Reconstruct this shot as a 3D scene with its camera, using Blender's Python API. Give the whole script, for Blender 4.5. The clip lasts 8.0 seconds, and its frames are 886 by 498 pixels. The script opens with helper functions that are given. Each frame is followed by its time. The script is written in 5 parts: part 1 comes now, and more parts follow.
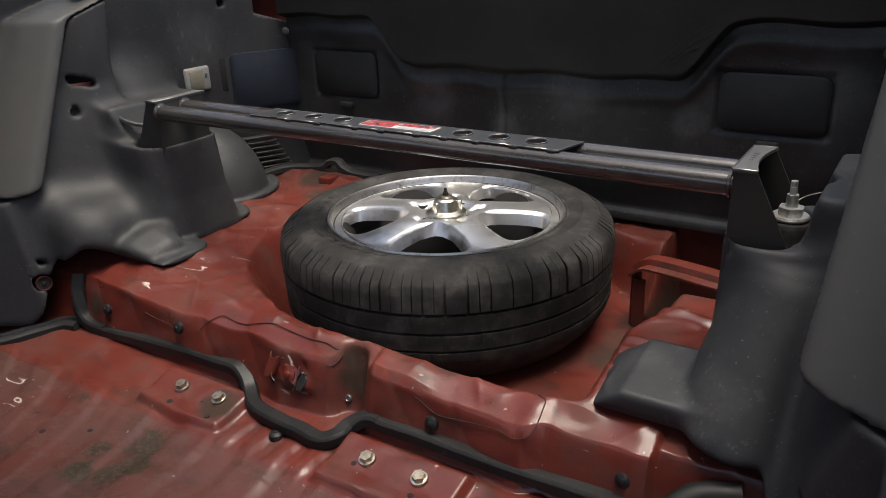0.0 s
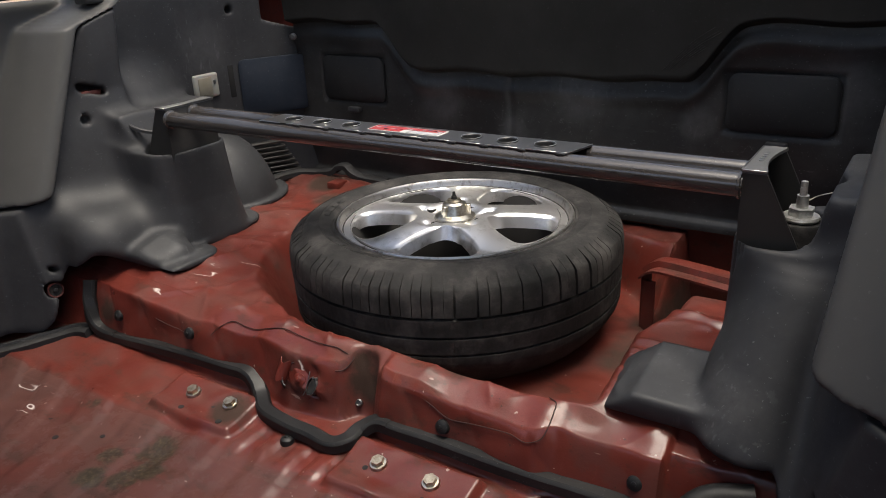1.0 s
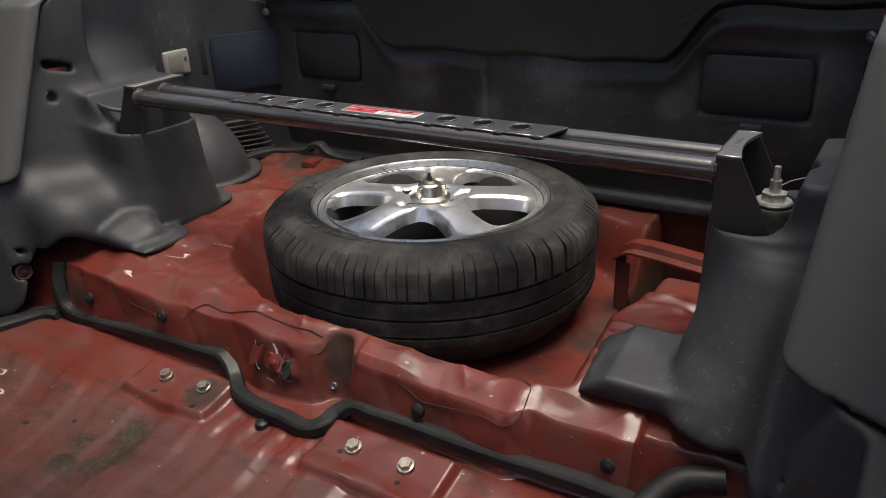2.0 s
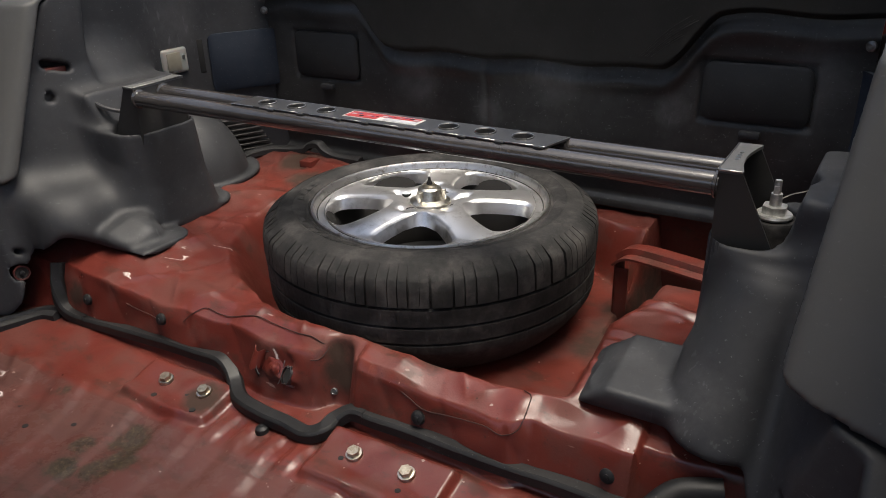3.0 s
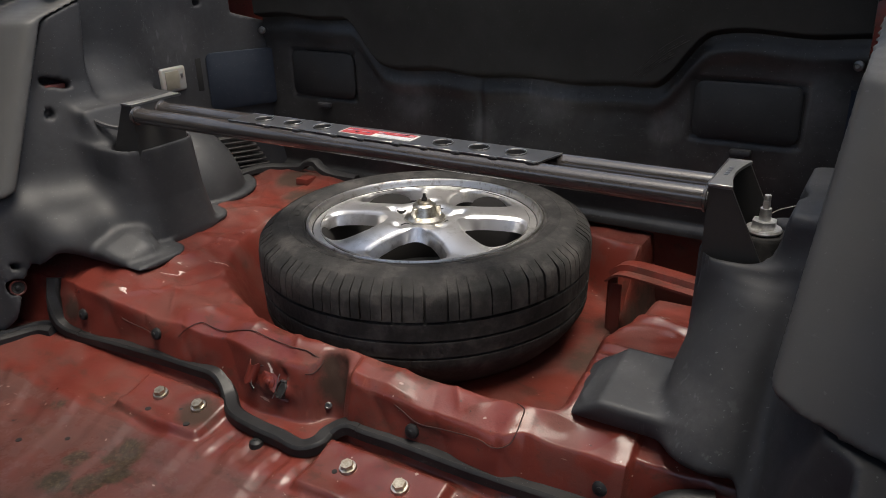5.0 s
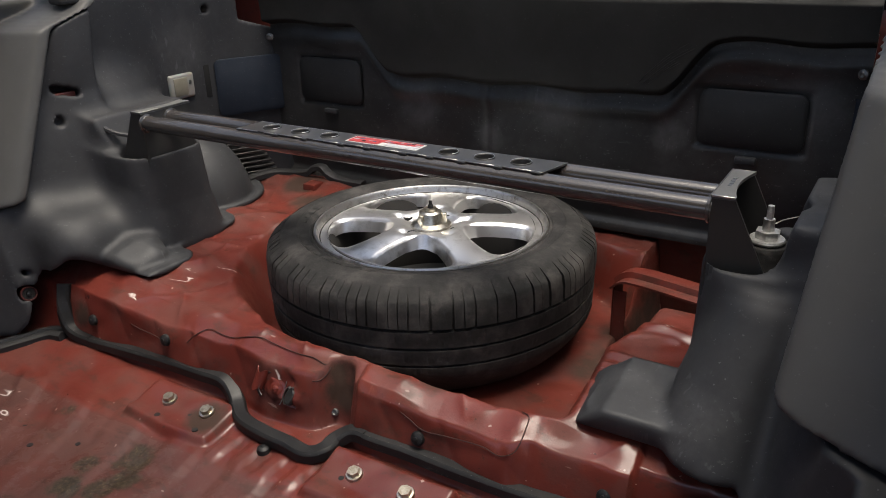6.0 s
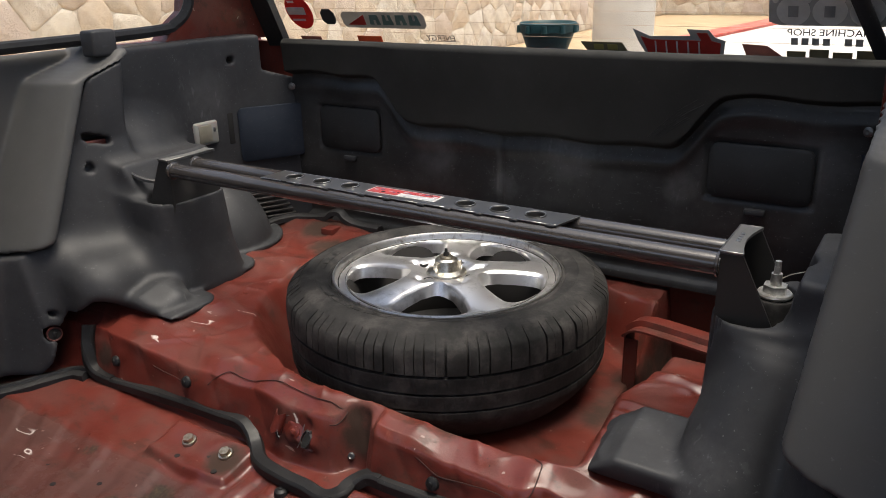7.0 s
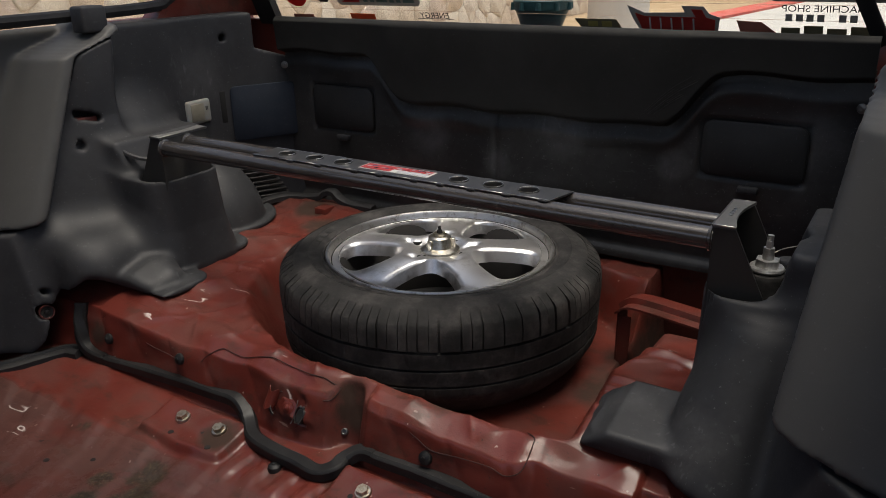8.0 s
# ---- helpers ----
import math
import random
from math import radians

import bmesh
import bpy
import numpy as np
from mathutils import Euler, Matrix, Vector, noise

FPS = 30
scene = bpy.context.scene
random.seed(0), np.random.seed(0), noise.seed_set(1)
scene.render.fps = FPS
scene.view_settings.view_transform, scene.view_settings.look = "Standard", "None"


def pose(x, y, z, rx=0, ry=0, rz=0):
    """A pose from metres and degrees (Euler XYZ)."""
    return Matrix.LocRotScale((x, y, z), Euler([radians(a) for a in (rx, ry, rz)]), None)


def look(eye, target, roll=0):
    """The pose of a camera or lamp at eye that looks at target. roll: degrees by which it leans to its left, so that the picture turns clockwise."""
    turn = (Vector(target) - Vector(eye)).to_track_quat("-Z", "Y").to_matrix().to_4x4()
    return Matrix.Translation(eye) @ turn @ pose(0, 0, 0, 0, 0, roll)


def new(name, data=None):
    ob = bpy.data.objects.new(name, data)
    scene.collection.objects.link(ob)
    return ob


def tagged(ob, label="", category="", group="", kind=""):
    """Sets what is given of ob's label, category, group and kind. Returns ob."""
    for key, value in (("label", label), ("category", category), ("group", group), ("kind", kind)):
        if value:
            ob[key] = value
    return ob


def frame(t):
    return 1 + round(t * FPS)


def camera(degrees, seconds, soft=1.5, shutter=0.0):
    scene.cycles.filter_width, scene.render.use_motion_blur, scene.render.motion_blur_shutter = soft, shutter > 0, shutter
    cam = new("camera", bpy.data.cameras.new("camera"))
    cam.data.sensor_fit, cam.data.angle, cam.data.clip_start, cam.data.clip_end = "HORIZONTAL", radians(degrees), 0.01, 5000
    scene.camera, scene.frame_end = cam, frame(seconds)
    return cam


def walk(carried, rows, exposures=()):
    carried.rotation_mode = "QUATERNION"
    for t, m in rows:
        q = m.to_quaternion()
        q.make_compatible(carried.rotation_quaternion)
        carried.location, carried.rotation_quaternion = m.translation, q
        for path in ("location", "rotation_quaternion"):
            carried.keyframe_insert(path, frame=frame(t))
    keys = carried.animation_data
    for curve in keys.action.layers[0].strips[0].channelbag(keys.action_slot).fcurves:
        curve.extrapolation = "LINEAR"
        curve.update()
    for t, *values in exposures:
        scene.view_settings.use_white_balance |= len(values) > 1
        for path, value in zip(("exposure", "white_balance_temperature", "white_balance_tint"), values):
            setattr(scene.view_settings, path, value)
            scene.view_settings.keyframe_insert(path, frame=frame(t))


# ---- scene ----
cam = camera(59.6, 8.0, 0.9)
PATH = [
    (0, (0.7095, -1.0918, 0.6534), (-0.3106, 0.4558, -0.0977), -2.38),
    (0.5, (0.7110, -1.0924, 0.6523), (-0.3210, 0.4536, -0.0859), -2.46),
    (1, (0.7087, -1.0934, 0.6542), (-0.3307, 0.4460, -0.0874), -3.11),
    (1.5, (0.7142, -1.0875, 0.6599), (-0.3141, 0.4572, -0.0862), -2.89),
    (1.7, (0.7116, -1.0852, 0.6595), (-0.2887, 0.4630, -0.1167), -2.95),
    (3, (0.6922, -1.0834, 0.6887), (-0.2632, 0.4651, -0.1416), -1.81),
    (3.5, (0.6952, -1.0855, 0.6855), (-0.2737, 0.4772, -0.1014), -1.67),
    (4, (0.6990, -1.0902, 0.6825), (-0.2665, 0.4802, -0.0932), -1.47),
    (4.5, (0.7002, -1.0926, 0.6813), (-0.2549, 0.4828, -0.0971), -1.44),
    (6, (0.7056, -1.0959, 0.6986), (-0.2675, 0.4682, -0.0805), -1.70),
    (6.5, (0.7065, -1.1134, 0.7136), (-0.2810, 0.4612, -0.0249), -1.26),
    (7, (0.7142, -1.1224, 0.7260), (-0.3012, 0.4584, 0.0406), -1.35),
    (7.5, (0.7163, -1.1255, 0.7224), (-0.3011, 0.4603, 0.0515), -1.49),
    (8, (0.7177, -1.1247, 0.7121), (-0.2793, 0.4520, -0.0090), -1.20),
]
EXPOSURES = ((0.0, 0.9, 6820.0, 10.0), (7.4, 0.9, 6820.0, 10.0), (8.0, 0.22, 6820.0, 10.0))
walk(cam, [(t, look(eye, target, roll)) for t, eye, target, roll in PATH], EXPOSURES)

# ---- light ----
world = bpy.data.worlds.new("world")
scene.world = world
world.use_nodes = True
wn = world.node_tree.nodes
sky = wn.new("ShaderNodeTexSky")
sky.sky_type = "NISHITA"
sky.sun_disc = False
sky.sun_elevation, sky.sun_rotation = radians(80), radians(90)
sky.altitude = 300
sky.air_density, sky.dust_density = 0.8, 6.0
wn["Background"].inputs["Strength"].default_value = 0.15
world.node_tree.links.new(sky.outputs["Color"], wn["Background"].inputs["Color"])

sun_data = bpy.data.lights.new("sun", "SUN")
sun_data.energy, sun_data.angle, sun_data.color = 2.4, radians(40), (1.0, 0.95, 0.88)
sun = new("sun", sun_data)
sun.matrix_world = look((1.4, 0.0, 8.8), (0.1, 0.0, 0))


# ---- materials ----
def material(name, base, rough=0.5, metal=0.0, coat=0.0, spec=0.5):
    m = bpy.data.materials.new(name)
    m.use_nodes = True
    b = m.node_tree.nodes["Principled BSDF"]
    b.inputs["Base Color"].default_value = (*base, 1)
    b.inputs["Roughness"].default_value = rough
    b.inputs["Metallic"].default_value = metal
    b.inputs["Coat Weight"].default_value = coat
    b.inputs["Coat Roughness"].default_value = 0.15
    b.inputs["Specular IOR Level"].default_value = spec
    return m


def noise_tex(m, scale, detail=4.0, rough=0.6, stretch=None):
    nt = m.node_tree
    co = nt.nodes.new("ShaderNodeTexCoord")
    n = nt.nodes.new("ShaderNodeTexNoise")
    n.inputs["Scale"].default_value, n.inputs["Detail"].default_value, n.inputs["Roughness"].default_value = scale, detail, rough
    src = co.outputs["Object"]
    if stretch:
        mp = nt.nodes.new("ShaderNodeMapping")
        mp.inputs["Scale"].default_value = stretch
        nt.links.new(src, mp.inputs["Vector"])
        src = mp.outputs["Vector"]
    nt.links.new(src, n.inputs["Vector"])
    return n.outputs["Fac"]


def ramp(m, fac, stops):
    r = m.node_tree.nodes.new("ShaderNodeValToRGB")
    e = r.color_ramp.elements
    while len(e) < len(stops):
        e.new(0.5)
    for el, (pos, col) in zip(e, stops):
        el.position = pos
        el.color = (*col, 1) if len(col) == 3 else col
    m.node_tree.links.new(fac, r.inputs["Fac"])
    return r.outputs["Color"]


def grey(v):
    return (v, v, v)


def mix_col(m, fac, a, b):
    n = m.node_tree.nodes.new("ShaderNodeMix")
    n.data_type = "RGBA"
    for sock, val in ((n.inputs[0], fac), (n.inputs[6], a), (n.inputs[7], b)):
        if hasattr(val, "links"):
            m.node_tree.links.new(val, sock)
        else:
            sock.default_value = val if isinstance(val, float) else (*val, 1)
    return n.outputs[2]


def put(m, socket, out):
    m.node_tree.links.new(out, m.node_tree.nodes["Principled BSDF"].inputs[socket])


def bump(m, fac, strength=0.2, dist=0.002):
    b = m.node_tree.nodes.new("ShaderNodeBump")
    b.inputs["Strength"].default_value, b.inputs["Distance"].default_value = strength, dist
    m.node_tree.links.new(fac, b.inputs["Height"])
    put(m, "Normal", b.outputs["Normal"])


def spots(m, places):
    """A mask that is 1 near the given places of (x, y, z, radius)."""
    nt = m.node_tree
    co = nt.nodes.new("ShaderNodeTexCoord")
    last = None
    for x, y, z, r in places:
        d = nt.nodes.new("ShaderNodeVectorMath")
        d.operation = "DISTANCE"
        d.inputs[1].default_value = (x, y, z)
        nt.links.new(co.outputs["Object"], d.inputs[0])
        k = nt.nodes.new("ShaderNodeMapRange")
        k.inputs[1].default_value, k.inputs[2].default_value, k.inputs[3].default_value, k.inputs[4].default_value = r, 0.3 * r, 0.0, 1.0
        nt.links.new(d.outputs["Value"], k.inputs[0])
        if last is None:
            last = k.outputs[0]
        else:
            mx = nt.nodes.new("ShaderNodeMath")
            mx.operation = "MAXIMUM"
            nt.links.new(last, mx.inputs[0]), nt.links.new(k.outputs[0], mx.inputs[1])
            last = mx.outputs[0]
    return last


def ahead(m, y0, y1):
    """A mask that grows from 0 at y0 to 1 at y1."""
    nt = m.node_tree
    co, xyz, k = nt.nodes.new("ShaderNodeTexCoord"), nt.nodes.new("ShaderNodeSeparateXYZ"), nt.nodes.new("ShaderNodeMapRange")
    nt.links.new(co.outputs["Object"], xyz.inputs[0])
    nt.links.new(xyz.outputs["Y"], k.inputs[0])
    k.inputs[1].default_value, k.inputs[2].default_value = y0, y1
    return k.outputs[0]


def times(m, a, b):
    n = m.node_tree.nodes.new("ShaderNodeMath")
    n.operation = "MULTIPLY"
    m.node_tree.links.new(a, n.inputs[0]), m.node_tree.links.new(b, n.inputs[1])
    return n.outputs[0]


def plastic(name, base, rough=0.5, dust=0.06, grain=700.0, spec=0.35, smears=()):
    """Moulded interior plastic: fine grain, pale dust and scuffs."""
    m = material(name, base, rough, spec=spec)
    dusty = ramp(m, noise_tex(m, 6.0, 6.0, 0.7), [(0.42, grey(0.0)), (0.75, grey(1.0))])
    scuff = ramp(m, noise_tex(m, 42.0, 5.0, 0.75, (1, 1, 3)), [(0.63, grey(0.0)), (0.72, grey(1.0))])
    c = mix_col(m, dusty, base, tuple(v + dust * 0.45 for v in base))
    c2 = mix_col(m, scuff, c, tuple(v + dust for v in base))
    if smears:
        smear = ramp(m, times(m, spots(m, smears), noise_tex(m, 22.0, 8.0, 0.75)), [(0.25, grey(0.0)), (0.62, grey(0.75))])
        c2 = mix_col(m, smear, c2, tuple(v + dust * 0.9 for v in base))
        dashes = ramp(m, noise_tex(m, 55.0, 3.0, 0.55, (1.6, 1.6, 0.45)), [(0.62, grey(0.0)), (0.68, grey(0.6))])
        c2 = mix_col(m, times(m, dashes, spots(m, smears)), c2, tuple(v + 0.07 for v in base))
    specks = ramp(m, noise_tex(m, 260.0, 2.0, 0.5), [(0.70, grey(0.0)), (0.73, grey(0.7))])
    put(m, "Base Color", mix_col(m, specks, c2, tuple(v + dust * 1.8 for v in base)))
    put(m, "Roughness", ramp(m, noise_tex(m, 14.0, 4.0), [(0.3, grey(rough - 0.1)), (0.75, grey(min(1, rough + 0.12)))]))
    bump(m, noise_tex(m, grain, 2.0), 0.12, 0.0006)
    return m


# pale scars; on the right-hand ribs they also paint the white glints
SCARS_AND_GLINTS = ((-0.365, -0.14, 0.11, 0.05), (-0.344, -0.17, 0.11, 0.05), (0.402, -0.030, 0.115, 0.03), (0.445, -0.046, 0.11, 0.04), (0.394, -0.171, 0.12, 0.035), (0.43, -0.172, 0.12, 0.04), (0.382, -0.256, 0.113, 0.04), (0.33, -0.285, 0.10, 0.05),
              (-0.417, -0.339, 0.118, 0.05), (-0.383, -0.255, 0.115, 0.05), (-0.541, -0.545, -0.03, 0.06), (-0.483, -0.575, -0.02, 0.04), (-0.47, -0.43, 0.03, 0.03), (-0.05, -0.375, 0.05, 0.05))
# mud; the wide spots in the side pocket also paint its shade
MUD_AND_SHADE = ((0.055, -0.334, 0.080, 0.050), (0.055, -0.338, 0.050, 0.055), (0.35, 0.0, -0.02, 0.13), (0.40, 0.12, -0.05, 0.22), (0.42, 0.27, -0.05, 0.24), (-0.42, 0.16, 0.12, 0.10), (-0.52, 0.25, 0.12, 0.09), (-0.14, -0.44, 0.0, 0.06), (-0.535, -0.372, 0.05, 0.05), (0.20, -0.30, 0.09, 0.06))
OIL_STAINS = ((-0.187, -0.545, -0.024, 0.062), (-0.165, -0.578, -0.026, 0.052), (-0.179, -0.612, -0.026, 0.052), (-0.242, -0.586, -0.026, 0.040), (-0.225, -0.632, -0.026, 0.050), (-0.38, -0.52, -0.02, 0.03))


def red_paint(name, dirt=0.55, marked=False):
    """Worn red body paint: gloss, rubbed patches, brown dirt and pale chips."""
    m = material(name, (0.2, 0.02, 0.015), 0.3, 0.0, 0.5, 0.28)
    base = ramp(m, noise_tex(m, 4.0, 7.0, 0.6), [(0.3, (0.082, 0.0142, 0.0104)), (0.7, (0.144, 0.0300, 0.0208))])
    faded = ramp(m, noise_tex(m, 9.0, 8.0, 0.7), [(0.50, grey(0.0)), (0.80, grey(0.35))])
    c = mix_col(m, faded, base, (0.16, 0.050, 0.039))
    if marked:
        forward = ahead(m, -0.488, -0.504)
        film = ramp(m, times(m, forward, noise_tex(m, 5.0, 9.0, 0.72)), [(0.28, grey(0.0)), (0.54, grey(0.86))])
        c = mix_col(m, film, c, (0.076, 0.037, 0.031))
    dirty = ramp(m, noise_tex(m, 7.0, 12.0, 0.76), [(0.62 - 0.14 * dirt, grey(0.0)), (0.88 - 0.1 * dirt, grey(0.7))])
    c = mix_col(m, dirty, c, (0.10, 0.050, 0.036))
    streak = ramp(m, noise_tex(m, 18.0, 6.0, 0.7, (3.0, 0.4, 1.0)), [(0.62, grey(0.0)), (0.72, grey(0.18))])
    c = mix_col(m, streak, c, (0.30, 0.13, 0.10))
    # rubbed, dusty blotches with ragged edges and thin grey-brown smears
    rubbed = ramp(m, noise_tex(m, 11.0, 8.0, 0.66), [(0.49, grey(0.0)), (0.55, grey(0.50)), (0.70, grey(0.75))])
    c = mix_col(m, rubbed, c, (0.100, 0.038, 0.031))
    smear = ramp(m, noise_tex(m, 20.0, 8.0, 0.70, (0.7, 1.3, 1.0)), [(0.55, grey(0.0)), (0.61, grey(0.5)), (0.74, grey(0.8))])
    c = mix_col(m, smear, c, (0.042, 0.022, 0.016))
    nicks = ramp(m, noise_tex(m, 46.0, 2.0, 0.5, (0.35, 1.6, 1.6)), [(0.765, grey(0.0)), (0.78, grey(0.5))])
    c = mix_col(m, nicks, c, (0.36, 0.25, 0.22))
    chips = ramp(m, noise_tex(m, 75.0, 3.0, 0.55), [(0.722, grey(0.0)), (0.737, grey(0.6))])
    c = mix_col(m, chips, c, (0.42, 0.33, 0.29))
    specks = ramp(m, noise_tex(m, 130.0, 3.0, 0.6), [(0.69, grey(0.0)), (0.72, grey(0.7))])
    c = mix_col(m, specks, c, (0.035, 0.020, 0.015))
    if marked:
        lines = ramp(m, noise_tex(m, 15.0, 2.0, 0.5, (0.6, 1.5, 1.0)), [(0.475, grey(0.0)), (0.487, grey(0.9)), (0.497, grey(0.9)), (0.506, grey(0.0))])
        near = ramp(m, times(m, spots(m, SCARS_AND_GLINTS), noise_tex(m, 60.0, 5.0, 0.7)), [(0.36, grey(0.0)), (0.50, grey(0.9))])
        c = mix_col(m, times(m, lines, near), c, (0.68, 0.62, 0.58))
        mud_shade = ramp(m, times(m, spots(m, MUD_AND_SHADE), noise_tex(m, 14.0, 9.0, 0.75)), [(0.24, grey(0.0)), (0.46, grey(0.92))])
        c = mix_col(m, mud_shade, c, (0.034, 0.022, 0.016))
        oil = ramp(m, times(m, spots(m, OIL_STAINS), noise_tex(m, 38.0, 9.0, 0.78)), [(0.34, grey(0.0)), (0.47, grey(0.85))])
        grit = ramp(m, noise_tex(m, 150.0, 4.0, 0.7), [(0.38, (0.012, 0.011, 0.008)), (0.58, (0.045, 0.036, 0.021)), (0.68, (0.11, 0.09, 0.05)), (0.76, (0.35, 0.20, 0.05))])
        c = mix_col(m, oil, c, grit)
    put(m, "Base Color", c)
    rough = mix_col(m, dirty, ramp(m, noise_tex(m, 30.0, 5.0), [(0.3, grey(0.27)), (0.8, grey(0.48))]), grey(0.7))
    rough = mix_col(m, rubbed, rough, grey(0.58))
    coat = mix_col(m, dirty, grey(0.58), grey(0.15))
    coat = mix_col(m, rubbed, mix_col(m, smear, coat, grey(0.05)), grey(0.14))
    haze = ramp(m, noise_tex(m, 40.0, 5.0, 0.7), [(0.3, grey(0.10)), (0.75, grey(0.27))])
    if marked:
        rough = mix_col(m, mud_shade, mix_col(m, film, rough, grey(0.52)), grey(0.9))
        coat = mix_col(m, mud_shade, mix_col(m, film, coat, grey(0.22)), grey(0.0))
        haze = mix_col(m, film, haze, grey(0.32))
    put(m, "Roughness", rough)
    put(m, "Coat Weight", coat)
    m.node_tree.nodes["Principled BSDF"].inputs["Coat IOR"].default_value = 1.55
    m.node_tree.nodes["Principled BSDF"].inputs["Specular IOR Level"].default_value = 0.22
    put(m, "Coat Roughness", haze)
    bump(m, noise_tex(m, 24.0, 14.0, 0.70), 0.34, 0.004)
    return m


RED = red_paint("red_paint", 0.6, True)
RED_CLEAN = red_paint("red_paint_clean", 0.2)
# extra dirt tone paints the shade of the rear pillars into the red
RED_SHADED = red_paint("red_paint_shaded", 1.3)
TRIM = plastic("charcoal_trim", (0.0245, 0.0255, 0.0280), 0.56, 0.045, spec=0.32,
               smears=((0.50, -0.20, 0.20, 0.09), (0.54, -0.32, 0.16, 0.08), (0.58, -0.40, 0.15, 0.09), (0.45, -0.24, 0.14, 0.06), (-0.45, -0.24, 0.14, 0.07), (-0.70, 0.10, 0.45, 0.12)))
# dust smears that also paint the panel's sheen, mostly at the right end
TAILTRIM = plastic("black_trim", (0.0200, 0.0200, 0.0196), 0.39, 0.075, spec=0.40, smears=((0.10, 0.32, 0.36, 0.10), (0.33, 0.32, 0.32, 0.06), (-0.22, 0.32, 0.33, 0.10), (0.56, 0.32, 0.40, 0.10), (-0.05, 0.32, 0.28, 0.06)))
FLAP = plastic("black_felt_panel", (0.0165, 0.0164, 0.0148), 0.7, 0.016, spec=0.25)
ARM = plastic("grey_armrest", (0.068, 0.068, 0.066), 0.5, 0.02)
WORN = material("worn_steel_edge", (0.16, 0.16, 0.155), 0.34, 0.8)
BLUE = plastic("navy_felt", (0.008, 0.0135, 0.024), 0.85, 0.02)
PAD = plastic("dark_pad", (0.0150, 0.0152, 0.0156), 0.5, 0.03, spec=0.3)
RUBBER_SEAL = plastic("rubber_seal", (0.012, 0.012, 0.013), 0.6, 0.03)
CABLE = plastic("black_conduit", (0.0095, 0.0095, 0.0098), 0.50, 0.04, spec=0.3)
GUNMETAL = material("gunmetal_paint", (0.030, 0.027, 0.025), 0.26, 0.35, 0.6)
GUNMETAL.node_tree.nodes["Principled BSDF"].inputs["Coat Roughness"].default_value = 0.05
GUNMETAL.node_tree.nodes["Principled BSDF"].inputs["Coat IOR"].default_value = 1.8
put(GUNMETAL, "Base Color", ramp(GUNMETAL, noise_tex(GUNMETAL, 30.0, 7.0, 0.7, (0.3, 1, 1)), [(0.35, (0.042, 0.039, 0.037)), (0.75, (0.075, 0.067, 0.062))]))
bump(GUNMETAL, noise_tex(GUNMETAL, 260.0, 3.0), 0.05, 0.0006)
BRACKET = material("bracket_paint", (0.030, 0.030, 0.029), 0.42, 0.25, 0.15)
put(BRACKET, "Roughness", ramp(BRACKET, noise_tex(BRACKET, 40.0), [(0.3, grey(0.34)), (0.75, grey(0.55))]))
# lighter bracket paint; the light on the upturned strap is in the colour
STRAP = plastic("lit_bracket_paint", (0.10, 0.10, 0.098), 0.45, 0.05)
PLATE = material("plate_paint", (0.05, 0.05, 0.05), 0.33, 0.3, 0.4)
put(PLATE, "Base Color", ramp(PLATE, noise_tex(PLATE, 40.0, 7.0, 0.7), [(0.35, (0.040, 0.040, 0.040)), (0.75, (0.066, 0.065, 0.063))]))
WELD = material("bright_weld", (0.5, 0.49, 0.47), 0.3, 1.0)
ALLOY = material("polished_alloy", (0.70, 0.70, 0.70), 0.3, 0.94)
put(ALLOY, "Roughness", ramp(ALLOY, noise_tex(ALLOY, 11.0, 5.0, 0.6), [(0.35, grey(0.29)), (0.62, grey(0.36)), (0.78, grey(0.46))]))
put(ALLOY, "Base Color", ramp(ALLOY, noise_tex(ALLOY, 24.0, 9.0, 0.72), [(0.50, (0.84, 0.83, 0.82)), (0.60, (0.68, 0.67, 0.65)), (0.72, (0.42, 0.40, 0.37))]))
bump(ALLOY, noise_tex(ALLOY, 120.0, 4.0, 0.6), 0.03, 0.0004)
ALLOY_EDGE = material("oxidised_alloy", (0.5, 0.49, 0.47), 0.34, 1.0)
put(ALLOY_EDGE, "Base Color", ramp(ALLOY_EDGE, noise_tex(ALLOY_EDGE, 60.0, 5.0, 0.7), [(0.52, (0.70, 0.69, 0.67)), (0.70, (0.30, 0.26, 0.22))]))
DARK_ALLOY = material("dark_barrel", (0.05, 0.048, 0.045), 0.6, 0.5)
STEEL = material("zinc_steel", (0.62, 0.6, 0.55), 0.3, 1.0)
put(STEEL, "Base Color", ramp(STEEL, noise_tex(STEEL, 120.0, 4.0), [(0.42, (0.58, 0.555, 0.49)), (0.75, (0.30, 0.26, 0.19))]))
ZINC = material("bright_zinc", (0.55, 0.55, 0.54), 0.42, 0.9)
put(ZINC, "Base Color", ramp(ZINC, noise_tex(ZINC, 140.0, 5.0), [(0.4, (0.78, 0.78, 0.76)), (0.75, (0.45, 0.44, 0.42))]))
BRASSY = material("yellow_zinc", (0.55, 0.45, 0.28), 0.34, 1.0)
put(BRASSY, "Base Color", ramp(BRASSY, noise_tex(BRASSY, 160.0, 4.0), [(0.4, (0.58, 0.53, 0.42)), (0.7, (0.3, 0.24, 0.16))]))
RUBBER = material("tyre_rubber", (0.022, 0.021, 0.02), 0.75, spec=0.3)
tyre_dust = ramp(RUBBER, noise_tex(RUBBER, 20.0, 9.0, 0.70), [(0.36, (0.009, 0.0089, 0.0088)), (0.50, (0.019, 0.0184, 0.0180)), (0.64, (0.048, 0.0445, 0.0425))])
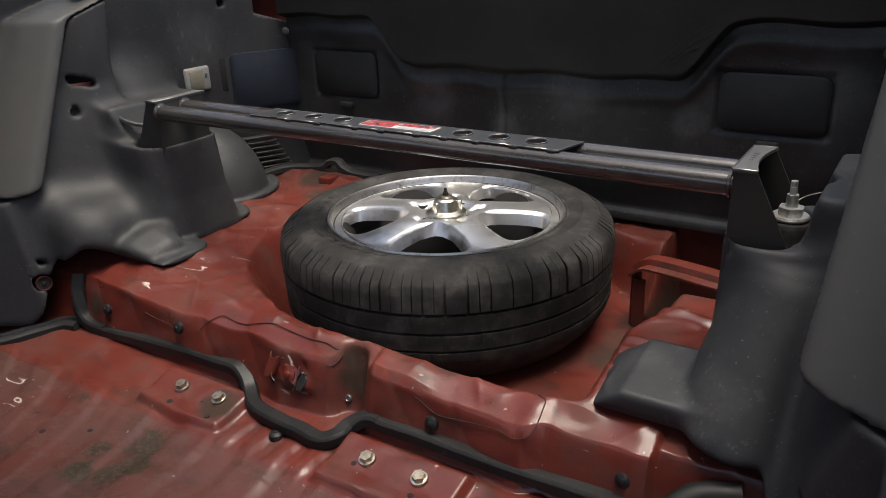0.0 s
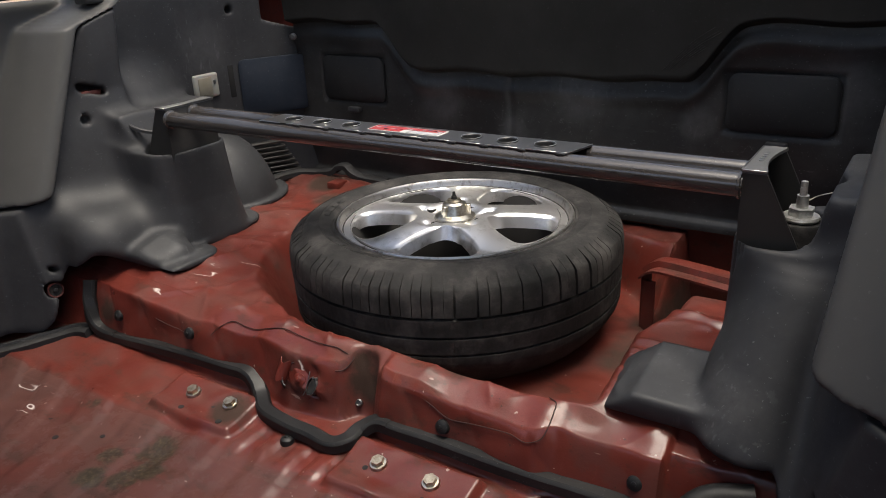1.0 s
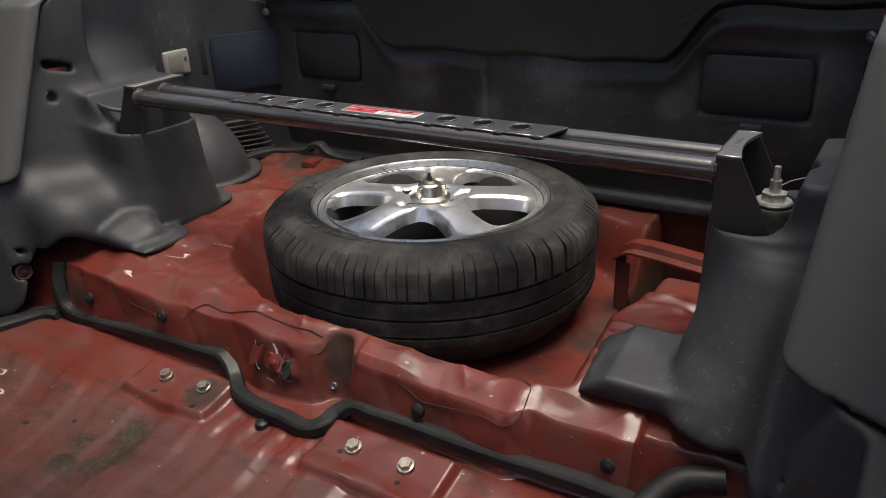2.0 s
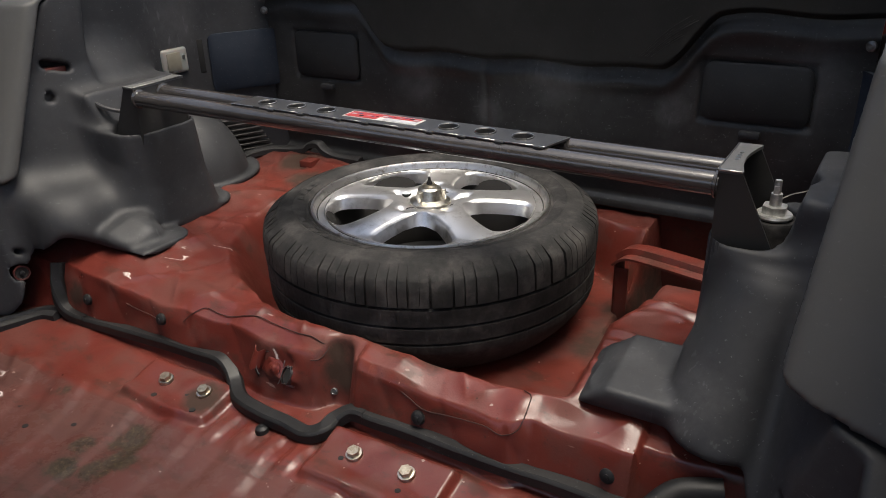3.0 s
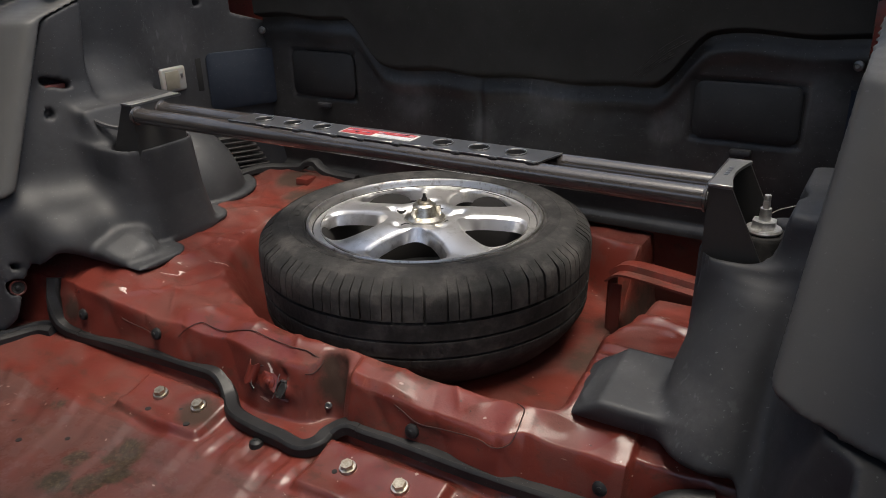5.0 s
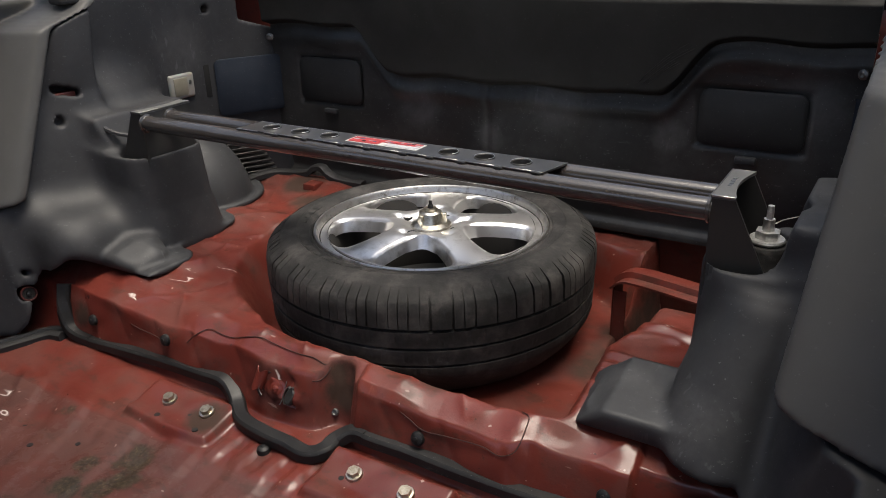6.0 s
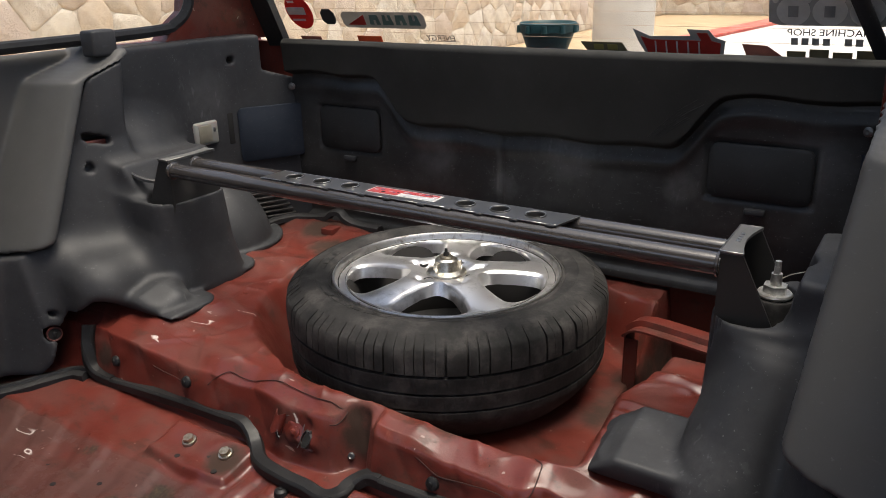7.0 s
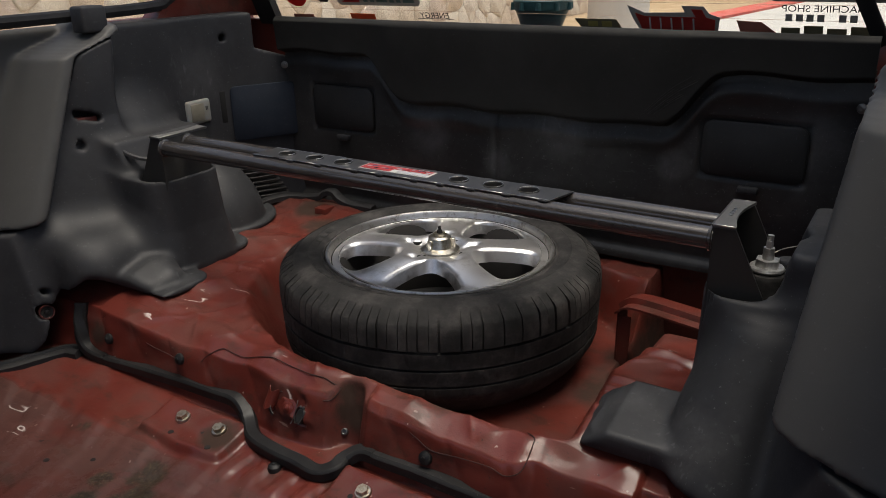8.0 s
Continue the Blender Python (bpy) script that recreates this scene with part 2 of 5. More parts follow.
put(RUBBER, "Base Color", tyre_dust)
bump(RUBBER, noise_tex(RUBBER, 220.0, 6.0, 0.75), 0.55, 0.0015)
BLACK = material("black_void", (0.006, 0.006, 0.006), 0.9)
LENS = material("milky_lens", (0.27, 0.265, 0.245), 0.22)
LENS.node_tree.nodes["Principled BSDF"].inputs["Subsurface Weight"].default_value = 0.2


# ---- mesh helpers ----
def shade(me, angle=40):
    me.polygons.foreach_set("use_smooth", [True] * len(me.polygons))
    me.set_sharp_from_angle(angle=radians(angle))


def mesh_of(name, verts, faces, mat, smooth=40):
    me = bpy.data.meshes.new(name)
    me.from_pydata([tuple(v) for v in verts], [], [tuple(f) for f in faces])
    me.materials.append(mat)
    me.update()
    if smooth:
        shade(me, smooth)
    return me


def part(name, bm, mat, parent=None, label="", smooth=40):
    """One bmesh or mesh as one object, under a thing or a part."""
    if isinstance(bm, bmesh.types.BMesh):
        bmesh.ops.recalc_face_normals(bm, faces=bm.faces)
        me = bpy.data.meshes.new(name)
        bm.to_mesh(me)
        bm.free()
        me.materials.append(mat)
        if smooth:
            shade(me, smooth)
    else:
        me = bm
    ob = new(name, me)
    if parent:
        ob.parent = parent
        ob.matrix_parent_inverse = parent.matrix_world.inverted()
    return tagged(ob, label)


def thing(name, label, category, group="", kind="", at=(0, 0, 0)):
    e = new(name)
    e.location = at
    e.empty_display_size = 0.05
    e.matrix_world = Matrix.Translation(at)
    return tagged(e, label, category, group, kind)


def box(bm, lo, hi, bevel=0.0, seg=2, m=None):
    lo, hi = Vector(lo), Vector(hi)
    g = bmesh.ops.create_cube(bm, size=1.0, matrix=Matrix.Translation((lo + hi) / 2) @ Matrix.Diagonal((*(hi - lo), 1)))
    vs = g["verts"]
    if bevel:
        es = list({e for v in vs for e in v.link_edges})
        r = bmesh.ops.bevel(bm, geom=es, offset=bevel, segments=seg, affect="EDGES", profile=0.5)
        vs = list({v for f in r["faces"] for v in f.verts} | {v for v in vs if v.is_valid})
    if m:
        bmesh.ops.transform(bm, matrix=m, verts=vs)
    return vs


def lathe(profile, seg=64, close=False):
    """Verts and faces of a profile of (r, z) turned round z."""
    vs, fs = [], []
    n = len(profile)
    for i in range(seg):
        a = 2 * math.pi * i / seg
        for r, z in profile:
            vs.append((r * math.cos(a), r * math.sin(a), z))
    for i in range(seg):
        j = (i + 1) % seg
        for k in range(n if close else n - 1):
            q = (k + 1) % n
            fs.append((i * n + k, j * n + k, j * n + q, i * n + q))
    return vs, fs


def cyl(bm, r1, r2, z0, z1, seg=24, m=None):
    g = bmesh.ops.create_cone(bm, cap_ends=True, segments=seg, radius1=r1, radius2=r2, depth=z1 - z0,
                              matrix=(m or Matrix()) @ Matrix.Translation((0, 0, (z0 + z1) / 2)))
    return g["verts"]


def spline(points, n):
    """Catmull-Rom through the points, n steps a span."""
    p = [Vector(q) for q in points]
    p = [2 * p[0] - p[1], *p, 2 * p[-1] - p[-2]]
    out = []
    for i in range(1, len(p) - 2):
        for k in range(n):
            t = k / n
            a, b, c, d = p[i - 1], p[i], p[i + 1], p[i + 2]
            out.append(0.5 * (2 * b + (c - a) * t + (2 * a - 5 * b + 4 * c - d) * t * t + (3 * b - a - 3 * c + d) * t ** 3))
    out.append(p[-2])
    return out


def sweep(path, section, up=(0, 0, 1)):
    """Verts and faces of a closed section of (side, up) carried along a path, ends capped."""
    vs, fs, n = [], [], len(section)
    for i, q in enumerate(path):
        d = (path[min(i + 1, len(path) - 1)] - path[max(i - 1, 0)]).normalized()
        s = d.cross(Vector(up)).normalized()
        w = s.cross(d)
        vs += [q + s * a + w * b for a, b in section]
    for i in range(len(path) - 1):
        for k in range(n):
            q = (k + 1) % n
            fs.append((i * n + k, i * n + q, (i + 1) * n + q, (i + 1) * n + k))
    fs += [tuple(range(n)), tuple(range(len(vs) - 1, len(vs) - n - 1, -1))]
    return vs, fs


def ring_section(r, n=10, squash=1.0):
    return [(r * math.cos(2 * math.pi * k / n), squash * r * math.sin(2 * math.pi * k / n)) for k in range(n)]


def ss(a, b, x):
    t = np.clip((x - a) / (b - a), 0, 1)
    return t * t * (3 - 2 * t)


def smin(a, b, k):
    h = np.clip(0.5 + 0.5 * (b - a) / k, 0, 1)
    return b * (1 - h) + a * h - k * h * (1 - h)


def smax(a, b, k):
    return -smin(-a, -b, k)


def nets(f, lo, hi, step):
    """The zero surface of f(x, y, z) as verts and quads, by surface nets."""
    ax = [np.arange(a, b + step, step) for a, b in zip(lo, hi)]
    g = np.meshgrid(*ax, indexing="ij")
    v = f(*g).astype(np.float64)
    ins = v < 0
    n = np.array(v.shape)
    acc, cnt = np.zeros((*(n - 1), 3)), np.zeros(n - 1)
    for axis in range(3):
        a = [slice(None)] * 3
        b = [slice(None)] * 3
        a[axis], b[axis] = slice(0, -1), slice(1, None)
        va, vb = v[tuple(a)], v[tuple(b)]
        cross = ins[tuple(a)] != ins[tuple(b)]
        t = np.where(cross, va / np.where(cross, va - vb, 1), 0)
        o1, o2 = [k for k in range(3) if k != axis]
        for i in (0, 1):
            for j in (0, 1):
                s = [slice(None)] * 3
                s[o1], s[o2] = slice(i, n[o1] - 1 + i), slice(j, n[o2] - 1 + j)
                c, tt = cross[tuple(s)], t[tuple(s)]
                off = np.zeros((*c.shape, 3))
                off[..., axis], off[..., o1], off[..., o2] = tt, i, j
                acc += off * c[..., None]
                cnt += c
    used = cnt > 0
    idx = np.full(used.shape, -1)
    idx[used] = np.arange(used.sum())
    cell = np.argwhere(used)
    pts = np.array(lo) + (cell + acc[used] / cnt[used][:, None]) * step
    quads = []
    for axis in range(3):
        o1, o2 = (axis + 1) % 3, (axis + 2) % 3
        a = [slice(None)] * 3
        b = [slice(None)] * 3
        a[axis], b[axis] = slice(0, -1), slice(1, None)
        ia, ib = ins[tuple(a)], ins[tuple(b)]
        e = np.argwhere(ia != ib)
        e = e[(e[:, o1] > 0) & (e[:, o2] > 0) & (e[:, o1] < n[o1] - 1) & (e[:, o2] < n[o2] - 1)]
        flip = ia[tuple(e.T)]
        u1, u2 = np.eye(3, dtype=int)[o1], np.eye(3, dtype=int)[o2]
        q = np.stack([idx[tuple((e - u1 - u2).T)], idx[tuple((e - u2).T)], idx[tuple(e.T)], idx[tuple((e - u1).T)]], 1)
        q[~flip] = q[~flip][:, ::-1]
        quads.append(q)
    return pts, np.concatenate(quads)


def mirrored(pts, quads):
    return pts * [-1, 1, 1], quads[:, ::-1]


# ---- red floor pan ----
def bumpf(x, y, cx, cy, rx, ry):
    return np.exp(-(((x - cx) / rx) ** 2 + ((y - cy) / ry) ** 2))


def pad2(x, y, x0, x1, y0, y1, e=0.008):
    return ss(x0 - e, x0 + e, x) * ss(-x1 - e, -x1 + e, -x) * ss(y0 - e, y0 + e, y) * ss(-y1 - e, -y1 + e, -y)


def ridge_face(x):
    """How far forward the front face of the seat ridge stands."""
    f = -0.361 + 0.004 * np.sin(9 * x + 0.6) + 0.002 * np.sin(31 * x)
    f = f - 0.006 * ss(0.088, 0.104, x) * (1 - ss(0.338, 0.368, x)) + 0.009 * ss(0.338, 0.372, x)
    # scooped hollow, the bulge of the torn bracket, the step at the far end
    f = f + 0.027 * np.exp(-((x - 0.055) / 0.0245) ** 4) - 0.007 * np.exp(-((x + 0.035) / 0.055) ** 4)
    return f + 0.018 * ss(0.496, 0.503, x) - 0.003 * np.exp(-((x - 0.478) / 0.014) ** 2)


def crumple(x, y):
    """Soft pressed creases in thin sheet metal."""
    a = (1 - np.abs(np.sin(11 * x + 17 * y + 0.8 * np.sin(23 * x)))) ** 5
    b = (1 - np.abs(np.sin(27 * x - 12 * y + 1.1 * np.sin(19 * y + 9 * x)))) ** 4
    c = np.sin(38 * x + 2 * np.sin(31 * y)) * np.sin(47 * y + 2.2 * np.sin(24 * x))
    return 0.0030 * a + 0.0020 * b + 0.0012 * c


def floor_height(x, y):
    s = y - ridge_face(x)
    wide = 0.044 + 0.035 * ss(-0.15, -0.38, x) + 0.035 * ss(0.345, 0.42, x)
    steep = 0.80 - 0.08 * ss(0.345, 0.42, x)
    hollow = np.exp(-((x - 0.055) / 0.026) ** 4)
    steep, wide = steep + 0.08 * hollow, wide * (1 - 0.75 * hollow)
    front = steep * ss(-0.024, 0.003, s) + (1 - steep) * ss(-0.008, wide, s)
    # crisp folded edge of the box section
    fold = 0.84 * np.clip((s + 0.021) / 0.018, 0, 1) + 0.13 * np.clip((s + 0.003) / 0.012, 0, 1) + 0.03 * np.clip((s - 0.009) / 0.02, 0, 1)
    boxed = ss(0.086, 0.100, x) * (1 - ss(0.150, 0.230, x))
    front = front + boxed * (fold - front)
    top = 0.105 + 0.013 * ss(0.30, 0.46, np.abs(x)) - 0.006 * ss(0.05, 0.20, x) * (1 - ss(0.30, 0.38, x))
    h = -0.013 + 0.012 * ss(-0.462, -0.395, y)
    h = h + front * (top - h)
    # ribs and the fall of the front floor
    fl = 1 - ss(-0.494, -0.474, y)
    h -= fl * (0.012 * ss(-0.49, -0.56, y) + 0.02 * ss(-0.6, -1.4, y))
    xr = x + 2.2 * np.maximum(-x - 0.15, 0) * (y + 0.48)
    h += fl * (0.0028 - 0.0009 * ss(-0.50, -0.62, y)) * np.clip(2.4 * np.sin((xr + 0.034) * 47.6), -1, 1) * (0.75 + 0.25 * np.sin(x * 7))
    # raised seat-mount pads
    h += 0.013 * (pad2(x, y, -0.290, -0.108, -0.488 + 0.10 * np.abs(x + 0.19), -0.400, 0.006) + pad2(x, y, 0.085, 0.285, -0.490, -0.400, 0.005))
    # folds below the slope
    for cx in (-0.082, -0.036, 0.012, 0.058, 0.33, 0.40):
        h += 0.0045 * np.clip(1.7 - 1.7 * np.abs(x - cx) / 0.016, 0, 1) * ss(-0.510, -0.478, y) * (1 - ss(-0.462, -0.418, y))
    # rounded folds of the ridge
    h += 0.010 * bumpf(x, y, -0.26, -0.335, 0.05, 0.03) + 0.007 * bumpf(x, y, 0.395, -0.30, 0.03, 0.03)
    h += 0.006 * bumpf(x, y, -0.12, -0.335, 0.03, 0.03) + 0.007 * bumpf(x, y, 0.01, -0.335, 0.03, 0.022) + 0.003 * bumpf(x, y, 0.15, -0.315, 0.03, 0.02)
    # pressed ribs on the side shelves
    h += 0.010 * ss(0.33, 0.42, -x) * np.clip(np.sin(y * 26 + 0.7), 0, 1) ** 2 * ss(-0.34, -0.28, y)
    for cy, w, a in ((-0.045, 0.011, 0.008), (-0.150, 0.008, 0.006), (-0.180, 0.007, 0.005), (-0.238, 0.011, 0.006)):
        h += a * ss(0.37, 0.40, x) * np.exp(-((y - cy + 0.16 * (x - 0.42)) / w) ** 2)
    h += crumple(x, y) * ss(-0.365, -0.33, y)
    # spare wheel well
    r = np.hypot(x * np.where(x > 0, 0.90, 1.0), y * np.where(y < 0, 1.06, 0.97))
    th = np.arctan2(y, x)
    edge = 0.318 + 0.010 * np.sin(3 * th + 0.4) * ss(0.05, 0.15, np.abs(x)) + 0.022 * ss(0.26, 0.34, -x) * ss(-0.30, -0.05, y)
    round_off = 0.024 + 0.040 * ss(0.16, 0.30, -x) + 0.034 * ss(0.20, 0.32, x)
    well = ss(edge + round_off, edge - 0.006, r)
    well = np.maximum(well, ss(0.398, 0.340, x + 0.10 * (y + 0.2)) * ss(0.05, 0.16, x) * ss(-0.322, -0.290, y) * (y < 0.1))
    h = h * (1 - well) + well * (-0.004)
    # lower pocket behind the wheel arch on one side
    pocket = ss(0.315, 0.335, x) * ss(0.03, 0.05, y)
    return h * (1 - pocket) + pocket * -0.055


def floor_pan():
    xs = np.arange(-0.80, 0.801, 0.003)
    ys = np.concatenate([np.arange(-2.0, -0.80, 0.03), np.arange(-0.80, -0.52, 0.005), np.arange(-0.52, -0.40, 0.003), np.arange(-0.40, -0.32, 0.0016), np.arange(-0.32, -0.29, 0.0025), np.arange(-0.29, 0.385, 0.004)])
    X, Y = np.meshgrid(xs, ys, indexing="ij")
    Z = floor_height(X, Y)
    Z += 0.0010 * np.sin(X * 60 + 3 * np.sin(Y * 40)) * np.sin(Y * 50 + 2 * np.sin(X * 21)) * ss(-0.9, -0.4, Y)
    # dents in the steep face of the ridge, deepest round the torn bracket
    face = np.exp(-((Y - ridge_face(X) + 0.006) / 0.022) ** 2) * ss(0.005, 0.03, Z)
    dent = 0.0030 * np.sin(41 * X + 30 * Z + np.sin(70 * Z)) * np.sin(19 * X - 45 * Z + 1.0) + 0.0022 * (1 - np.abs(np.sin(33 * X + 21 * Z))) ** 4
    torn = np.exp(-(((X + 0.020) / 0.040) ** 4 + ((Z - 0.055) / 0.035) ** 4))
    dent = dent * (1 - ss(0.36, 0.40, X)) - torn * (0.006 * (1 - np.abs(np.sin(70 * X + 20 * Z))) ** 2 * np.cos(150 * Z + 20 * X))
    Y = Y + face * dent
    nx, ny = X.shape
    vs = np.stack([X, Y, Z], -1).reshape(-1, 3)
    i = (np.arange(nx - 1)[:, None] * ny + np.arange(ny - 1)[None]).ravel()
    fs = np.stack([i, i + ny, i + ny + 1, i + 1], 1)
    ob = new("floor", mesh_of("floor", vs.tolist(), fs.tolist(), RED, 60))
    return tagged(ob, "dirty scratched red painted metal floor pan with a spare wheel well", "floor", kind="structure")


floor = floor_pan()


# ---- moulded side trim ----
def rbox2(a, b, ca, cb, ha, hb, r):
    qa, qb = np.abs(a - ca) - ha + r, np.abs(b - cb) - hb + r
    return np.hypot(np.maximum(qa, 0), np.maximum(qb, 0)) + np.minimum(np.maximum(qa, qb), 0) - r


def ellip(u, y, z, c, rad):
    k = np.sqrt(((u - c[0]) / rad[0]) ** 2 + ((y - c[1]) / rad[1]) ** 2 + ((z - c[2]) / rad[2]) ** 2)
    return (k - 1) * min(rad)


def arm_edge(z):
    return -0.347 + 0.47 * (z - 0.274) + 0.088 * ss(0.532, 0.578, z)


def trim_shape(u, y, z, right):
    """Distance-like field of one side trim; u points outwards from the middle of the car. The two sides differ at the foot."""
    lean = 0.553 + 0.262 * np.minimum(z, 0.42) + 0.05 * np.maximum(z - 0.42, 0) + 0.36 * np.maximum(-0.21 - y, 0) + 1.3 * np.maximum(-0.412 - y, 0)
    front = smax(smax((lean - u) * 0.96, y + 0.148 - 0.15 * (z - 0.473), 0.012), z - 0.572, 0.01)
    rear = smax(0.716 - 0.275 * (y - 0.19 + np.sqrt((y - 0.19) ** 2 + 0.0012)) - u, z - 0.585, 0.01)
    d = smin(front, rear, 0.012)
    shoulder = ellip(u, y, z, (0.755, -0.11, 0.33), (0.10, 0.13, 0.12))
    d = smin(d, shoulder, 0.04)
    grow = 0.06 * np.maximum(0.308 - z, 0) + 0.10 * np.maximum(0.205 - z, 0)
    if right:
        tower = smax(rbox2(u, y, 0.600, -0.130, 0.092, 0.086 + grow, 0.050), z - 0.308, 0.006)
    else:
        tower = smax(rbox2(u, y, 0.597, -0.130, 0.099 + grow, 0.086 + grow, 0.055), z - 0.308, 0.006)
    d = smin(d, tower, 0.03)
    rise = 0.304 + (np.clip((u - 0.596) * 6, 0, 0.070) if right else np.clip((u - 0.588) * 1.9, 0, 0.068))
    upper = smax(rbox2(u, y, 0.705, -0.100, 0.118, 0.112, 0.05), z - rise, 0.012)
    d = smin(d, upper, 0.025)
    if right:
        # column that leans forward out of the tower
        k = np.clip((0.285 - z) / 0.20, 0, 1)
        ca, cb = 0.600 - 0.024 * ss(0.0, 0.6, k), -0.170 - 0.130 * k
        column = smax(np.hypot(u - ca, (y - cb) * 0.92) - 0.066 - 0.006 * ss(0.3, 0.9, k), np.maximum(z - 0.29, 0.045 - z), 0.02)
        d = smin(d, column, 0.022)
    else:
        arch = smax(rbox2(u, y, 0.69, -0.245, 0.155 + 0.10 * np.maximum(0.2 - z, 0), 0.125 + 0.10 * np.maximum(0.2 - z, 0), 0.07), z - 0.212 - 0.25 * (u - 0.56), 0.055)
        d = smin(d, arch, 0.045)
    back = ellip(u, y, z, (0.70, 0.06, 0.10), (0.145, 0.13, 0.18))
    d = smin(d, back, 0.012)
    if right:
        foot = smax(rbox2(u, y, 0.490, -0.262, 0.100, 0.062, 0.010), z - 0.150 + 0.75 * np.maximum(0.440 - u, 0) - 0.12 * (y + 0.256), 0.005)
        pad = rbox2(u, y, 0.51, -0.248, 0.102, 0.070, 0.03)
    else:
        crown = z - 0.168 + 0.35 * np.maximum(0.50 - u, 0) + 0.25 * np.maximum(-0.25 - y, 0)
        foot = smax(rbox2(u, y, 0.522, -0.262, 0.078, 0.052, 0.040), crown, 0.022)
        foot = smax(foot, -ellip(u, y, z, (0.452, -0.215, 0.165), (0.030, 0.022, 0.022)), 0.012)
        pad = rbox2(u, y, 0.525, -0.255, 0.112, 0.078, 0.045)
    d = smin(d, foot, 0.012)
    plan = smin(pad, rbox2(u, y, 0.60, -0.11, 0.112 if right else 0.116, 0.122, 0.06), 0.03)
    plan = smin(plan, np.hypot(u - 0.70, y - 0.07) - 0.154, 0.02)
    lip = smax(plan, np.abs(z - 0.124) - 0.006, 0.003)
    d = smin(d, lip, 0.006)
    # openings: the cup for the bar's bracket, slot and screw holes
    cup = smin(rbox2(u, y, 0.554 if right else 0.549, -0.130, 0.0395 if right else 0.0435, 0.078, 0.035 if right else 0.043), np.hypot(u - 0.574, y + 0.118) - 0.042, 0.008)
    cup = smax(cup, 0.22 - z, 0.005)
    d = smax(d, -smax(cup, z - 0.45, 0.01), 0.003)
    slot = np.hypot(np.maximum(np.abs(y + 0.222) - 0.017, 0), z - 0.424 + 0.30 * (y + 0.222)) - 0.008
    d = smax(d, -smax(slot, u - 0.70, 0.003), 0.002)
    for cy, cz, cr, cu in ((-0.249, 0.372, 0.009, 0.65), (-0.399, 0.085, 0.015, 0.66), (-0.391, 0.121, 0.006, 0.665), (0.18, 0.531, 0.009, 0.715)):
        hole = np.hypot(y - cy, z - cz) - cr
        d = smax(d, -smax(hole, u - cu - 0.03, 0.002), 0.002)
    # the lower outline drops to the sill in front of the arch
    low = 0.002 + ((0.106 * (1 - ss(0.605, 0.640, u)) * ss(-0.46, -0.40, y)) if right else (0.108 + 0.04 * ss(-0.27, -0.355, y)) * ss(-0.435, -0.352, y))
    d = smax(d, (low - z) * 0.6, 0.012)
    # cut-back rear corner
    d = smax(d, -np.maximum(0.252 - y, 0.503 - z - 0.35 * (y - 0.252)), 0.004)
    # recess that takes the armrest panel
    d = np.maximum(d, -np.maximum(y - arm_edge(z) - 0.003, 0.247 - z + 0.24 * (y + 0.36)))
    return np.maximum(np.maximum(d, u - 0.785), np.maximum(y - 0.345, -0.80 - y))


TRIM_NETS = {side: nets(lambda u, y, z: trim_shape(u, y, z, side > 0), (0.38, -0.82, -0.005), (0.80, 0.36, 0.62), 0.005) for side in (-1, 1)}


def side_trim(name, side, label):
    p, q = TRIM_NETS[side] if side > 0 else mirrored(*TRIM_NETS[side])
    p = p + [0.006, 0, 0]
    ob = new(name, mesh_of(name, p.tolist(), q.tolist(), TRIM, 70))
    return tagged(ob, label, "trim panel", "moulded side trims")


trim_left = side_trim("side_trim", -1, "charcoal moulded plastic side trim over the strut tower, scuffed and dusty")
bm = bmesh.new()
box(bm, (-0.690, -0.242, 0.400), (-0.668, -0.200, 0.4215), 0.002, 2)
part("slot_backing", bm, RED_CLEAN, trim_left, "red bodywork behind the slot")
side_trim("side_trim", 1, "charcoal moulded plastic side trim over the strut tower, scuffed and dusty")


def armrest_shape(u, y, z):
    edge = arm_edge(z)
    bulge = np.minimum(0.634 + 0.09 * (z - 0.274) + 1.45 * (edge - 0.030 - y + np.sqrt((edge - 0.030 - y) ** 2 + 0.00012)), 0.768)
    d = smax((bulge - u) * 0.5, y - edge, 0.008)
    d = smax(d, z - 0.594, 0.022)
    d = smax(d, 0.252 - z + 0.24 * (y + 0.36), 0.008)
    return np.maximum(np.maximum(d, u - 0.785), -0.79 - y)


arm_pts, arm_quads = nets(armrest_shape, (0.58, -0.81, 0.10), (0.80, -0.10, 0.62), 0.005)


def armrest(side):
    p, q = (arm_pts, arm_quads) if side > 0 else mirrored(arm_pts, arm_quads)
    t = thing("armrest_panel", "smooth grey moulded armrest panel set into the side trim", "armrest", "armrest panels")
    part("panel", mesh_of("panel", p.tolist(), q.tolist(), ARM, 70), ARM, t)
    bm = bmesh.new()
    box(bm, (side * 0.70 - 0.02, -0.185, 0.575), (side * 0.70 + 0.02, -0.13, 0.625), 0.006, 3)
    part("cap", bm, TRIM, t, "dark plastic belt guide cap")
    return t


armrest(-1), armrest(1)


# ---- tailgate trim ----
def flap_edge(x):
    a = np.where(x < 0, -x + 0.002, x - 0.020)
    w = 0.78 * ss(0.283, 0.383, a) + 0.22 * ss(0.235, 0.43, a)
    return 0.390 + np.where(x < 0, 0.098, 0.105) * w + 0.003 * np.sin(x * 31)


